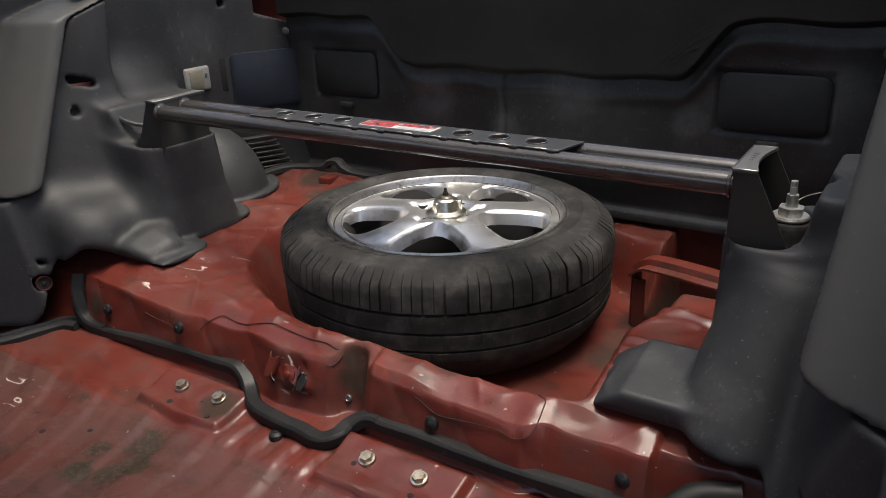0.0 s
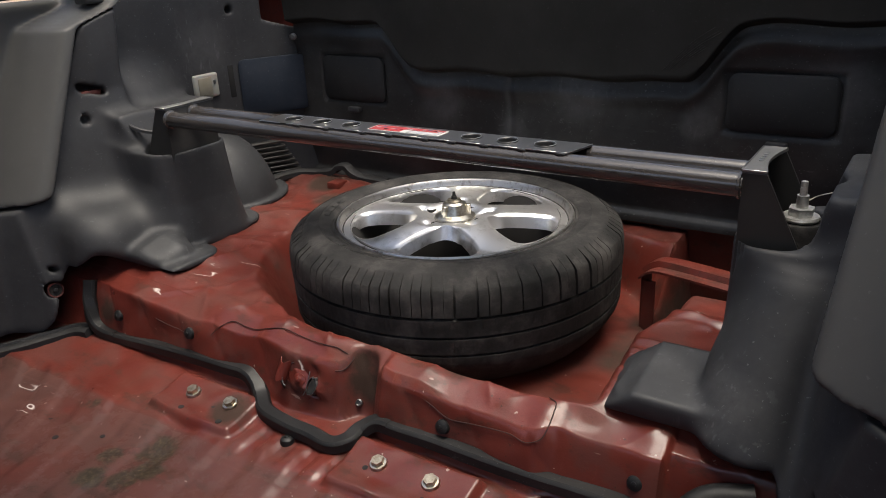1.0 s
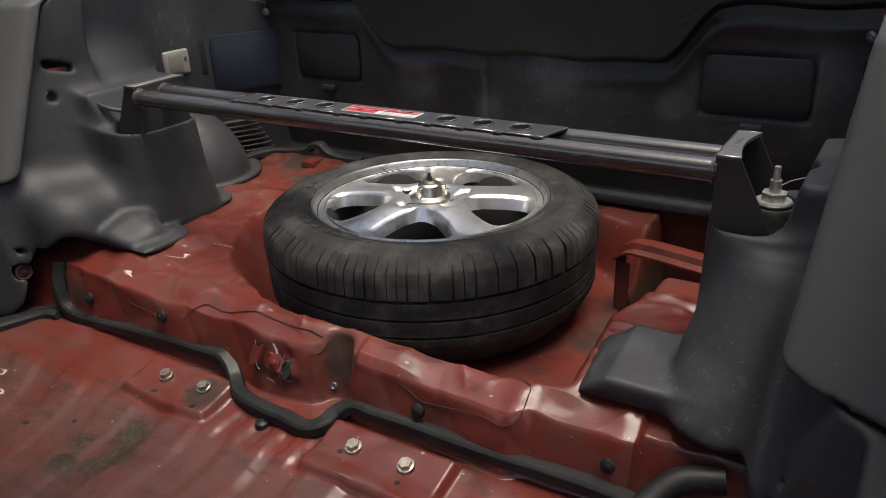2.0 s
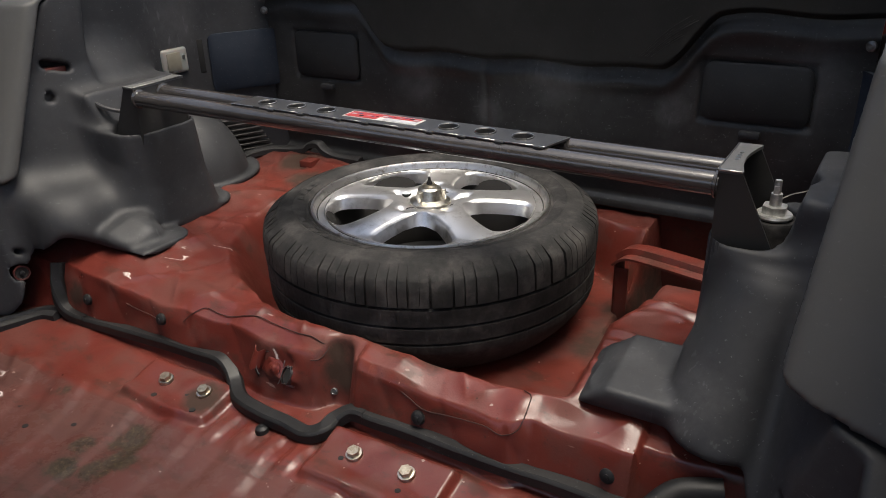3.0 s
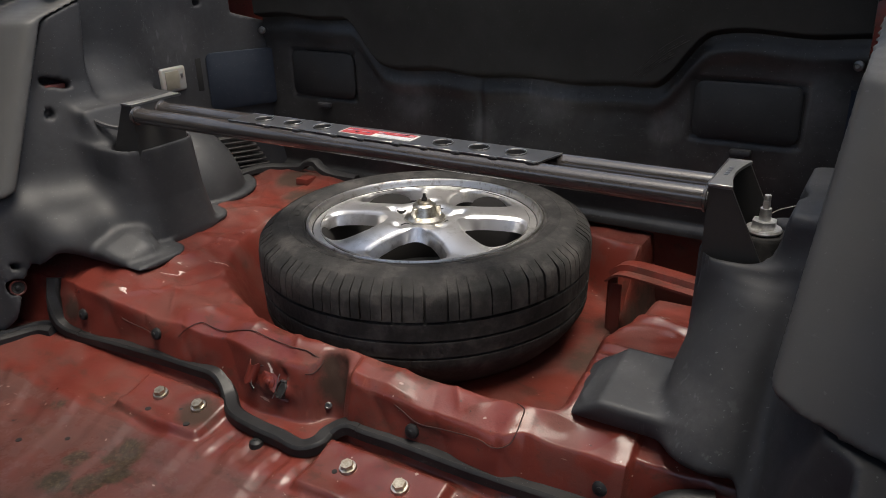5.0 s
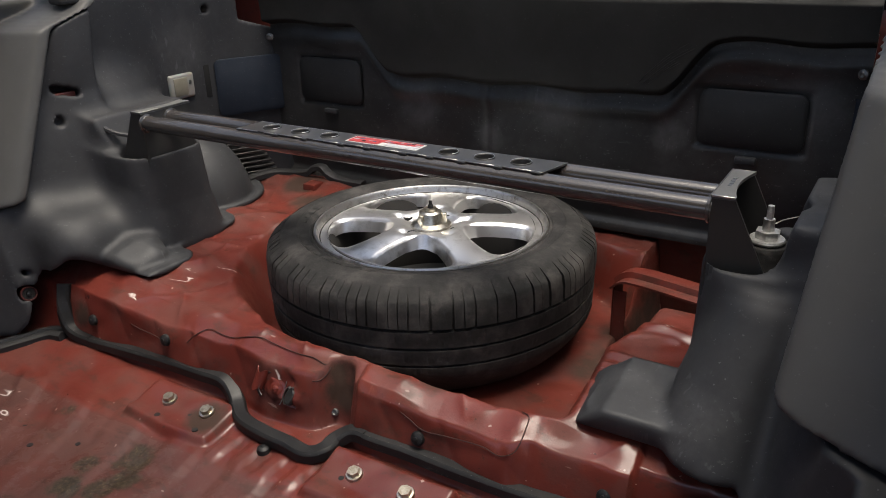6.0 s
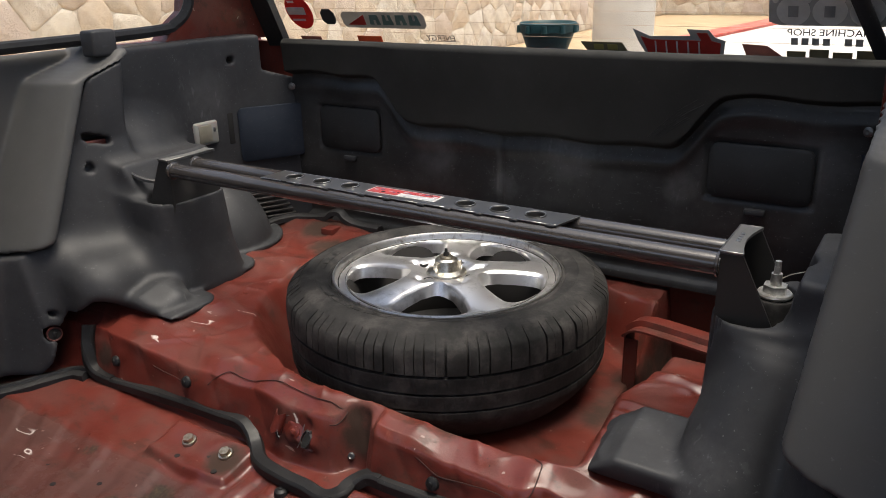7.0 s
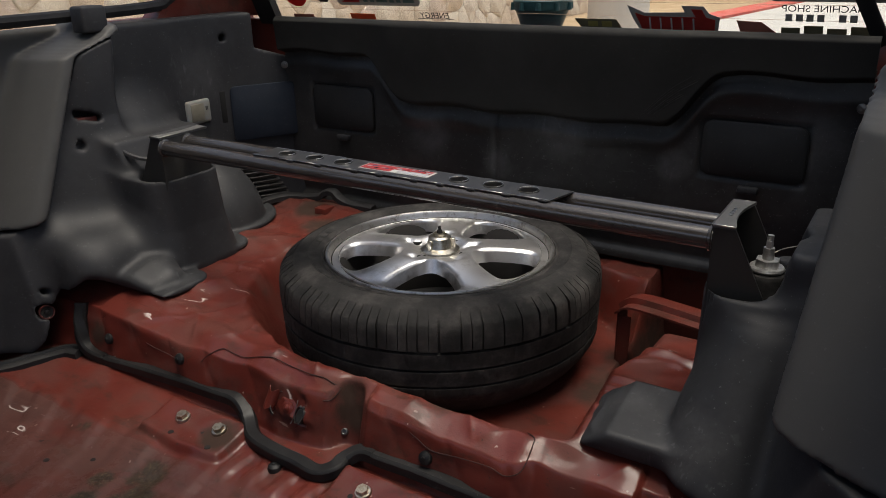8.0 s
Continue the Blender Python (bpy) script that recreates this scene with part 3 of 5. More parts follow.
def tailgate():
    t = thing("tailgate_trim", "black plastic tailgate trim with a felt upper panel and two square pads", "trim panel")
    xs = np.arange(-0.640, 0.641, 0.005)
    # lower moulding
    zs = np.arange(0.112, 0.521, 0.005)
    X, Z = np.meshgrid(xs, zs, indexing="ij")
    d = flap_edge(X) - Z
    Y = 0.318 + 0.02 * ss(0.26, 0.12, Z)
    Y -= 0.008 * np.exp(-(((d - 0.030) / 0.016) ** 2))
    Y -= 0.012 * ss(0.138, 0.122, Z)
    for cx in (-0.47, 0.467):
        inside = pad2(X, Z, cx - 0.094, cx + 0.094, 0.308, 0.419, 0.004)
        Y += 0.006 * inside
    Y += 0.004 * np.exp(-(((X + 0.055) / 0.006) ** 2)) * (Z < 0.39)
    verts, faces = sheet(X, Y, Z, (0, 0.012, 0))
    part("lower_panel", mesh_of("lower_panel", verts, faces, TAILTRIM, 60), TAILTRIM, t, "black moulded lower panel")
    # upper felt panel, its lower edge rolled under
    zn = np.linspace(0, 1, 40)
    X2, S = np.meshgrid(xs, zn, indexing="ij")
    e = flap_edge(X2)
    Z2 = e + (0.572 - e) * S
    dd = Z2 - e
    Y2 = 0.320 - 0.030 * ss(-0.002, 0.012, dd) - 0.012 * ss(0.0, 0.17, dd) + 0.010 * ss(0.562, 0.574, Z2)
    verts, faces = sheet(X2, Y2, Z2, (0, 0.012, 0))
    part("upper_panel", mesh_of("upper_panel", verts, faces, FLAP, 60), FLAP, t, "dull black upper panel with a scratch")
    for cx in (-0.47, 0.467):
        bm = bmesh.new()
        outline = []
        for ox, oz, a0 in ((0.072, 0.033, 0), (-0.072, 0.033, 90), (-0.072, -0.033, 180), (0.072, -0.033, 270)):
            outline += [(cx + ox + 0.018 * math.cos(radians(a0 + 18 * k)), 0.3635 + oz + 0.018 * math.sin(radians(a0 + 18 * k))) for k in range(6)]
        f = bm.faces.new([bm.verts.new((px, 0.326, pz)) for px, pz in outline])
        g = bmesh.ops.extrude_face_region(bm, geom=[f])
        top = [v for v in g["geom"] if isinstance(v, bmesh.types.BMVert)]
        bmesh.ops.translate(bm, vec=(0, -0.009, 0), verts=top)
        g = bmesh.ops.inset_region(bm, faces=[q for q in bm.faces if all(v in top for v in q.verts)], thickness=0.004, depth=0.0025)
        pad = part("pad", bm, PAD, t, "dark square access cover")
        bm = bmesh.new()
        box(bm, (cx - 0.018, 0.307, 0.286), (cx + 0.018, 0.320, 0.299), 0.003, 2)
        part("latch", bm, TRIM, pad, "small grey latch")
    return t


def sheet(X, Y, Z, off):
    """A grid of points as a sheet with thickness."""
    nx, ny = X.shape
    a = np.stack([X, Y, Z], -1).reshape(-1, 3)
    b = a + np.array(off)
    i = (np.arange(nx - 1)[:, None] * ny + np.arange(ny - 1)[None]).ravel()
    f1 = np.stack([i, i + ny, i + ny + 1, i + 1], 1)
    n = nx * ny
    rim = [k * ny for k in range(nx)] + [(nx - 1) * ny + k for k in range(1, ny)] + [k * ny + ny - 1 for k in range(nx - 2, -1, -1)] + [k for k in range(ny - 2, 0, -1)]
    f3 = [(rim[k], rim[k - 1], rim[k - 1] + n, rim[k] + n) for k in range(len(rim))]
    return np.concatenate([a, b]).tolist(), f1.tolist() + (f1[:, ::-1] + n).tolist() + f3


tailgate()


# ---- body shell ----
def slab(name, lo, hi, mat, label, bevel=0.004):
    bm = bmesh.new()
    box(bm, lo, hi, bevel)
    ob = part(name, bm, mat)
    return tagged(ob, label, "car body", kind="structure")


slab("wall_rear", (-0.80, 0.350, -0.06), (0.80, 0.375, 0.56), RED_CLEAN, "red painted rear body panel behind the trim")
slab("wall_left", (-0.815, -2.0, -0.05), (-0.79, 0.375, 0.585), RED_CLEAN, "red painted body side behind the trim")
slab("wall_right", (0.79, -0.84, -0.05), (0.815, 0.375, 0.585), RED_CLEAN, "red painted body side behind the trim")
slab("sill_right", (0.79, -2.0, -0.05), (0.815, -0.84, 0.06), RED_CLEAN, "red painted door sill")
# unseen panel, added to close the cabin and hold back front light
slab("wall_front", (-0.815, -2.03, -0.05), (0.815, -2.0, 0.60), TRIM, "unseen dark panel added to close the cabin and hold back light")
# unseen roof slab; its rear edge is placed to shade the front floor
slab("ceiling", (-0.76, -1.75, 1.08), (0.76, -0.64, 1.11), ARM, "unseen grey headlining, sized to shade the front floor")


def prism(name, pts, axis_vec, mat, label):
    """A polygon of points pushed along a vector."""
    bm = bmesh.new()
    f = bm.faces.new([bm.verts.new(p) for p in pts])
    g = bmesh.ops.extrude_face_region(bm, geom=[f])
    bmesh.ops.translate(bm, vec=axis_vec, verts=[v for v in g["geom"] if isinstance(v, bmesh.types.BMVert)])
    ob = part(name, bm, mat)
    return tagged(ob, label, "car body", kind="structure")


for side in (-1, 1):
    prism("pillar_rear", [(side * 0.735, 0.02, 0.575), (side * 0.735, 0.36, 0.57), (side * 0.71, 0.235, 0.80), (side * 0.69, -0.10, 0.985), (side * 0.67, -0.80, 1.08), (side * 0.67, -0.85, 1.05), (side * 0.70, -0.22, 0.94), (side * 0.722, 0.06, 0.76), (side * 0.728, 0.108, 0.69), (side * 0.73, 0.10, 0.645), (side * 0.732, 0.06, 0.617)],
          (side * 0.05, 0, 0), RED_SHADED, "red painted rear pillar beside the tailgate glass")
    prism("pillar_middle", [(side * 0.75, -0.95, 0.57), (side * 0.75, -0.82, 0.57), (side * 0.70, -0.85, 1.08), (side * 0.70, -0.96, 1.08)],
          (side * 0.05, 0, 0), TRIM, "dark pillar between the side windows")


# ---- strut bar ----
BAR_Z, BAR_R = 0.371, 0.0145
TUBE_Y = (-0.183, -0.128)


def strut_bar():
    t = thing("strut_bar", "dark gunmetal twin-tube strut bar with a drilled plate", "strut bar", at=(0, -0.155, 0.30))
    for y in TUBE_Y:
        bm = bmesh.new()
        cyl(bm, BAR_R, BAR_R, -0.500, 0.522, 28, Matrix.Translation((0, y, BAR_Z)) @ pose(0, 0, 0, 0, 90, 0))
        part("tube", bm, GUNMETAL, t, "dark gunmetal steel tube")
    # drilled plate on top of both tubes
    bm = bmesh.new()
    z0, z1, y0, y1 = 0.3852, 0.3882, -0.187, -0.132
    holes = (-0.207, -0.145, -0.084, 0.138, 0.197, 0.255)
    yc = (y0 + y1) / 2
    rim = [(-0.262, y0), (0.300, y0), (0.312, y1), (-0.256, y1)]
    loops = [rim] + [[(hx + 0.0142 * math.cos(2 * math.pi * k / 24), yc + 0.0142 * math.sin(2 * math.pi * k / 24)) for k in range(24)] for hx in holes]
    edges = []
    for lp in loops:
        vv = [bm.verts.new((x, y, z0)) for x, y in lp]
        edges += [bm.edges.new((vv[k - 1], vv[k])) for k in range(len(vv))]
    bmesh.ops.triangle_fill(bm, use_beauty=True, use_dissolve=False, edges=edges)
    g = bmesh.ops.extrude_face_region(bm, geom=list(bm.faces))
    bmesh.ops.translate(bm, vec=(0, 0, z1 - z0), verts=[v for v in g["geom"] if isinstance(v, bmesh.types.BMVert)])
    plate = part("drilled_plate", bm, PLATE, t, "flat black plate with six flanged holes")
    for hx in holes:
        vs, fs = lathe([(0.0158, z1 - 0.0006), (0.0152, z1 + 0.0010), (0.0143, z1 + 0.0020), (0.0132, z1 + 0.0010), (0.0126, z0 - 0.004)], 24)
        part("hole_flange", mesh_of("hole_flange", [(x + hx, y + yc, z) for x, y, z in vs], fs, BRACKET), BRACKET, plate, "raised rim of a hole")
        # bright arc round the rear part of the hole
        vs, fs = sweep([Vector((hx + 0.0147 * math.cos(radians(10 * k)), yc + 0.0147 * math.sin(radians(10 * k)), z1 + 0.0018)) for k in range(-4, 23)], ring_section(0.0006, 5))
        part("bright_rim", mesh_of("bright_rim", vs, fs, WELD), WELD, plate, "thin bright edge")
    # thin bright edges of the plate, broken here and there
    for pts in ([(-0.262, y0), (-0.214, y0)], [(-0.196, y0), (-0.118, y0)], [(-0.096, y0), (0.046, y0)], [(0.066, y0), (0.150, y0)], [(0.162, y0), (0.300, y0)], [(0.300, y0), (0.312, y1)], [(-0.256, y1), (-0.10, y1)]):
        vs, fs = sweep([Vector((x, y, z1 - 0.0002)) for x, y in pts], ring_section(0.0006, 5))
        part("bright_rim", mesh_of("bright_rim", vs, fs, WELD), WELD, plate, "thin bright edge")
    for k, wx in enumerate((-0.176, -0.115, -0.040, 0.010, 0.075, 0.122, 0.175, 0.233, 0.290)):
        for wy in (y0 - 0.001, y1 + 0.001):
            bm = bmesh.new()
            bmesh.ops.create_icosphere(bm, subdivisions=1, radius=0.004, matrix=Matrix.Translation((wx, wy, 0.3862)) @ Matrix.Diagonal((2.2, 0.8, 0.6, 1)))
            part("weld", bm, BRACKET, plate)
    for (a, b) in ((-0.075, -0.045), (-0.033, 0.003), (0.018, 0.068), (0.082, 0.117), (0.128, 0.169), (0.181, 0.227), (0.239, 0.284), (0.293, 0.300), (-0.165, -0.122), (-0.20, -0.18)):
        bm = bmesh.new()
        box(bm, (a, y0 - 0.0012, 0.3868), (b, y0, 0.3885), 0.0004, 1)
        part("bright_edge", bm, WELD, plate, "bare bright metal edge")
    bm = bmesh.new()
    box(bm, (-0.042, -0.174, 0.3882), (0.090, -0.143, 0.3890), 0.0003, 1)
    badge = part("badge", bm, WHITE_STICKER, plate, "red and white sticker on the bar")
    for lo, hi, mt in (((-0.039, -0.172), (0.018, -0.1455), BADGE_RED), ((0.018, -0.158), (0.086, -0.1455), BADGE_RED), ((0.030, -0.172), (0.086, -0.161), BADGE_GREY)):
        bm = bmesh.new()
        box(bm, (lo[0], lo[1], 0.3889), (hi[0], hi[1], 0.3894))
        part("badge_field", bm, mt, badge)
    # swept strokes that stand for the unreadable mark
    rng = random.Random(5)
    for k in range(13):
        bm = bmesh.new()
        x = -0.034 + 0.0092 * k
        y = -0.160 + rng.uniform(-0.007, 0.004) if k < 6 else -0.155 + rng.uniform(-0.003, 0.003)
        box(bm, (x, y, 0.3893), (x + rng.uniform(0.004, 0.009), y + rng.uniform(0.0016, 0.005), 0.3897))
        part("badge_bar", bm, (BADGE_GREY, NAVY_STICKER, BLACK)[k % 3], badge)
    # end brackets: an inner plate, two tapering cheeks and a top strap
    for side, xi in ((-1, -0.499), (1, 0.521)):
        b = part("bracket", inner_plate(side, xi), BRACKET, t, "folded black steel end bracket")
        for y in (-0.190, -0.080):
            bm = bmesh.new()
            th = 0.004
            pts = [(xi, 0.388), (xi + side * 0.027, 0.388), (xi + side * 0.072, 0.296), (xi + side * 0.060, 0.268), (xi, 0.268)]
            f = bm.faces.new([bm.verts.new((px, y - th / 2, pz)) for px, pz in pts])
            g = bmesh.ops.extrude_face_region(bm, geom=[f])
            bmesh.ops.translate(bm, vec=(0, th, 0), verts=[v for v in g["geom"] if isinstance(v, bmesh.types.BMVert)])
            part("cheek", bm, BRACKET, b)
        bm = bmesh.new()
        n = 9
        top = []
        for k in range(n):
            s = k / (n - 1)
            y = -0.193 + 0.116 * s
            w = 0.028 - 0.009 * math.sin(math.pi * s)
            top.append((bm.verts.new((xi - side * 0.001, y, 0.3885)), bm.verts.new((xi + side * w, y, 0.3885)), bm.verts.new((xi + side * w, y, 0.3925)), bm.verts.new((xi - side * 0.001, y, 0.3925))))
        for a, c in zip(top, top[1:]):
            for j in range(4):
                bm.faces.new((a[j], a[(j + 1) % 4], c[(j + 1) % 4], c[j]))
        bm.faces.new(top[0]), bm.faces.new(top[-1])
        part("top_strap", bm, STRAP, b)
        for y in TUBE_Y:
            vs, fs = lathe([(BAR_R - 0.001, 0), (BAR_R + 0.003, 0.001), (BAR_R + 0.0025, 0.004), (BAR_R - 0.001, 0.006)], 24)
            me = mesh_of("weld_ring", vs, fs, GUNMETAL)
            w = part("weld_ring", me, GUNMETAL, b)
            w.matrix_world = Matrix.Translation((xi, y, BAR_Z)) @ pose(0, 0, 0, 0, -90 * side, 0)
        bm = bmesh.new()
        box(bm, (min(xi, xi + side * 0.027), -0.1945, 0.3905), (max(xi, xi + side * 0.027), -0.1925, 0.3932), 0.0006, 1)
        part("bright_edge", bm, WELD, b, "bare bright metal edge")
        bm = bmesh.new()
        box(bm, (min(xi - side * 0.002, xi), -0.193, 0.3915), (max(xi - side * 0.002, xi), -0.078, 0.3932), 0.0005, 1)
        part("worn_edge", bm, WORN, b, "worn grey edge of the strap")
        bm = bmesh.new()
        box(bm, (min(xi, xi + side * 0.028), -0.079, 0.3905), (max(xi, xi + side * 0.028), -0.0772, 0.3930), 0.0005, 1)
        part("worn_edge", bm, WORN, b)
        if side > 0:
            for k in range(4):
                bm = bmesh.new()
                box(bm, (xi + 0.008, -0.150 + 0.010 * k, 0.3925), (xi + 0.013, -0.144 + 0.010 * k, 0.3931))
                part("stamp_bar", bm, WELD, b)
    return t


def inner_plate(side, xi):
    bm = bmesh.new()
    box(bm, (min(xi, xi + side * 0.004), -0.190, 0.262), (max(xi, xi + side * 0.004), -0.080, 0.389), 0.0012, 2)
    return bm


def flat_mat(name, c, rough=0.4, thin=0.0):
    """Plain vinyl or plastic; thin vinyl on glass lets daylight through."""
    m = material(name, c, rough)
    tone = ramp(m, noise_tex(m, 60.0, 4.0), [(0.35, tuple(v * 0.85 for v in c)), (0.7, c)])
    put(m, "Base Color", tone)
    if thin:
        nt = m.node_tree
        tl, mx = nt.nodes.new("ShaderNodeBsdfTranslucent"), nt.nodes.new("ShaderNodeMixShader")
        mx.inputs[0].default_value = thin
        nt.links.new(tone, tl.inputs["Color"])
        nt.links.new(nt.nodes["Principled BSDF"].outputs[0], mx.inputs[1])
        nt.links.new(tl.outputs[0], mx.inputs[2])
        nt.links.new(mx.outputs[0], nt.nodes["Material Output"].inputs["Surface"])
    return m


WHITE_STICKER = flat_mat("white_vinyl", (0.7, 0.7, 0.68), thin=0.35)
RED_STICKER = flat_mat("red_vinyl", (0.58, 0.05, 0.04), thin=0.35)
BADGE_RED = flat_mat("badge_red", (0.36, 0.03, 0.03))
BADGE_GREY = flat_mat("badge_grey", (0.40, 0.40, 0.42))
NAVY_STICKER = flat_mat("navy_vinyl", (0.06, 0.08, 0.16))
strut_bar()


def strut_top(side):
    """The damper's top nut and rubber mount inside the tower cup."""
    t = thing("strut_mount", "zinc strut top nut on a black rubber mount", "strut mount", "strut mounts", at=(side * 0.578, -0.118, 0.25))
    m = Matrix.Translation((side * 0.578, -0.118, 0.0))
    vs, fs = lathe([(0.0, 0.315), (0.028, 0.315), (0.031, 0.310), (0.030, 0.300), (0.034, 0.294), (0.034, 0.28), (0.04, 0.25), (0.0, 0.25)], 40)
    o = part("rubber_mount", mesh_of("rubber_mount", vs, fs, RUBBER), RUBBER, t, "black rubber bushing")
    o.matrix_world = m
    vs, fs = lathe([(0.0, 0.3215), (0.021, 0.3215), (0.0225, 0.319), (0.021, 0.316), (0.0, 0.316)], 40)
    o = part("washer", mesh_of("washer", vs, fs, ZINC), ZINC, t, "zinc washer")
    o.matrix_world = m
    bm = bmesh.new()
    cyl(bm, 0.0155, 0.0155, 0.3215, 0.3315, 6, m)
    part("nut", bm, ZINC, t, "hexagonal zinc nut")
    bm = bmesh.new()
    cyl(bm, 0.0075, 0.0068, 0.3315, 0.347, 16, m), cyl(bm, 0.0045, 0.004, 0.347, 0.364, 12, m)
    box(bm, (side * 0.578 - 0.003, -0.123, 0.347), (side * 0.578 + 0.003, -0.113, 0.357))
    part("stud", bm, ZINC, t, "threaded damper rod")
    return t


strut_top(-1), strut_top(1)


# ---- spare wheel ----
def spare_wheel():
    t = thing("spare_wheel", "used black tyre on a polished five-spoke alloy rim lying flat", "wheel", at=(0, 0, 0.0))
    # tyre carcass with circumferential grooves
    prof = [(0.192, 0.186), (0.2095, 0.194), (0.2125, 0.2005), (0.217, 0.1985), (0.222, 0.203), (0.238, 0.2055), (0.2405, 0.2075), (0.244, 0.206), (0.260, 0.2035), (0.268, 0.2000), (0.2800, 0.1905), (0.2880, 0.181), (0.2895, 0.165)]
    gz = (0.139, 0.107, 0.077)
    z = 0.172
    for k, g in enumerate(gz):
        out = 0.2952 - 0.0012 * k
        prof += [(out, g + 0.012)] if k else []
        prof += [(out if k else 0.2895, g + 0.0026), (0.2880, g + 0.0016), (0.2880, g - 0.0016), (out - 0.0003, g - 0.0026), (out - 0.0002, g - 0.012)]
    prof += [(0.2900, 0.056), (0.2820, 0.042), (0.270, 0.026), (0.255, 0.010), (0.235, 0.006), (0.205, 0.012), (0.19, 0.03)]
    seg = 720
    vs, fs = lathe(prof, seg)
    vs = np.array(vs).reshape(seg, len(prof), 3)
    rib = [k for k, (r, z) in enumerate(prof) if r > 0.2915 and z < 0.138]
    for k in rib:
        i = 0
        while i < seg:
            i += random.choice((7, 9, 11, 13))
            vs[i % seg, k, :2] *= 0.9955
    vs = vs.reshape(-1, 3)
    tyre = part("tyre", mesh_of("tyre", vs.tolist(), fs, RUBBER, 35), RUBBER, t, "worn dusty black rubber tyre")
    # shoulder tread blocks divided by sipes
    blocks = 112
    for k in range(blocks):
        a0 = 2 * math.pi * k / blocks + random.uniform(-0.006, 0.006)
        a1 = a0 + 2 * math.pi / blocks * random.choice((0.80, 0.86, 0.92, 0.97))
        bm = bmesh.new()
        rows = []
        for a in np.linspace(a0, a1, 4):
            ring = [(0.2690, 0.2003), (0.2890, 0.1865), (0.2925, 0.1815), (0.2955, 0.166), (0.2960, 0.1425), (0.280, 0.1415), (0.268, 0.192)]
            rows.append([bm.verts.new((r * math.cos(a), r * math.sin(a), zz)) for r, zz in ring])
        for p, q in zip(rows, rows[1:]):
            for j in range(7):
                bm.faces.new((p[j], q[j], q[(j + 1) % 7], p[(j + 1) % 7]))
        bm.faces.new(rows[0]), bm.faces.new(rows[-1])
        part("tread_block", bm, RUBBER, tyre)
    # raised lettering-like bars on the sidewall, unreadable
    for a in (-128, -121, -114, -107, -100, -93, -86, -172, -166, -160, -154):
        vs2, fs2 = [], []
        w = 5.0 if a > -140 else 4.2
        n = 7
        for k in range(n):
            th = radians(a + w * k / (n - 1))
            for r, dz in ((0.2255, 0.2035), (0.2262, 0.2048), (0.2355, 0.2060), (0.2362, 0.2047)):
                vs2.append((r * math.cos(th), r * math.sin(th), dz))
        for k in range(n - 1):
            for j in range(3):
                fs2.append((k * 4 + j, k * 4 + j + 1, k * 4 + j + 5, k * 4 + j + 4))
        part("sidewall_mark", mesh_of("sidewall_mark", vs2, fs2, RUBBER), RUBBER, tyre)
    # rim barrel and lip
    vs, fs = lathe([(0.1985, 0.1860), (0.2005, 0.1895), (0.2030, 0.1950), (0.2044, 0.2008), (0.2060, 0.2026), (0.2094, 0.2026), (0.2106, 0.2002), (0.2105, 0.193)], 128)
    part("rim_lip", mesh_of("rim_lip", vs, fs, ALLOY_EDGE), ALLOY_EDGE, t, "corroded polished rim lip")
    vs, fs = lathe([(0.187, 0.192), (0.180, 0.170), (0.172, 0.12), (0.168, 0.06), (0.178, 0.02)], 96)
    part("barrel", mesh_of("barrel", vs, fs, DARK_ALLOY), DARK_ALLOY, t, "dark inner barrel")
    # added black disc: the shade inside the rim is put into its colour
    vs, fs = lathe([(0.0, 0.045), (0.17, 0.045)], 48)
    part("rim_shade_disc", mesh_of("rim_shade_disc", vs, fs, BLACK), BLACK, t, "black disc that stands for the shade inside the rim")
    # face: five broad spokes between windows that open to the lip
    r_in, r_a, r_b, r_out = 0.030, 0.066, 0.1850, 0.2005
    first = radians(3)
    radii = np.concatenate([np.linspace(r_in, r_a, 8)[:-1], r_a + (r_b - r_a) * (0.5 - 0.5 * np.cos(np.pi * np.linspace(0, 1, 34))), [r_b + 0.0006, 0.189, 0.195, r_out]])

    def gap(r):
        s = np.clip((r - r_a) / (r_b - r_a), 0, 1)
        if r > r_b + 0.0001:
            return 0.0
        return radians(25.5) * (1 - (1 - s) ** 2.8) ** 0.5 * (1.0 - 0.08 * s) * (1 - s ** 16) ** 0.5

    def top_z(r):
        return 0.1945 + 0.009 * float(ss(0.036, 0.060, r)) - 0.0140 * max((r - 0.055) / 0.14, 0) ** 1.25

    cols = 29
    allv, allf = [], []
    for k in range(5):
        mid = first + radians(36) + k * radians(72)
        base = len(allv)
        for r in radii:
            half = radians(36) - gap(r)
            inwin = float(ss(r_a, r_a + 0.02, r)) * (1.0 if r <= r_b else 0.0)
            for c in np.linspace(-1, 1, cols):
                th = mid + c * half
                edge = max(0.0, (abs(c) - 0.80) / 0.20)
                z0 = top_z(r) - inwin * 0.004 * edge ** 2 + 0.0035 * (1 - c * c) * inwin
                # shallow dents beside the hub
                dent = math.exp(-(((r - 0.060) / 0.016) ** 4 + (c * half / radians(7)) ** 2))
                allv.append((r * math.cos(th), r * math.sin(th), z0 - 0.006 * dent))
        nr = len(radii)
        for i in range(nr - 1):
            for j in range(cols - 1):
                a = base + i * cols + j
                allf.append((a, a + cols, a + cols + 1, a + 1))
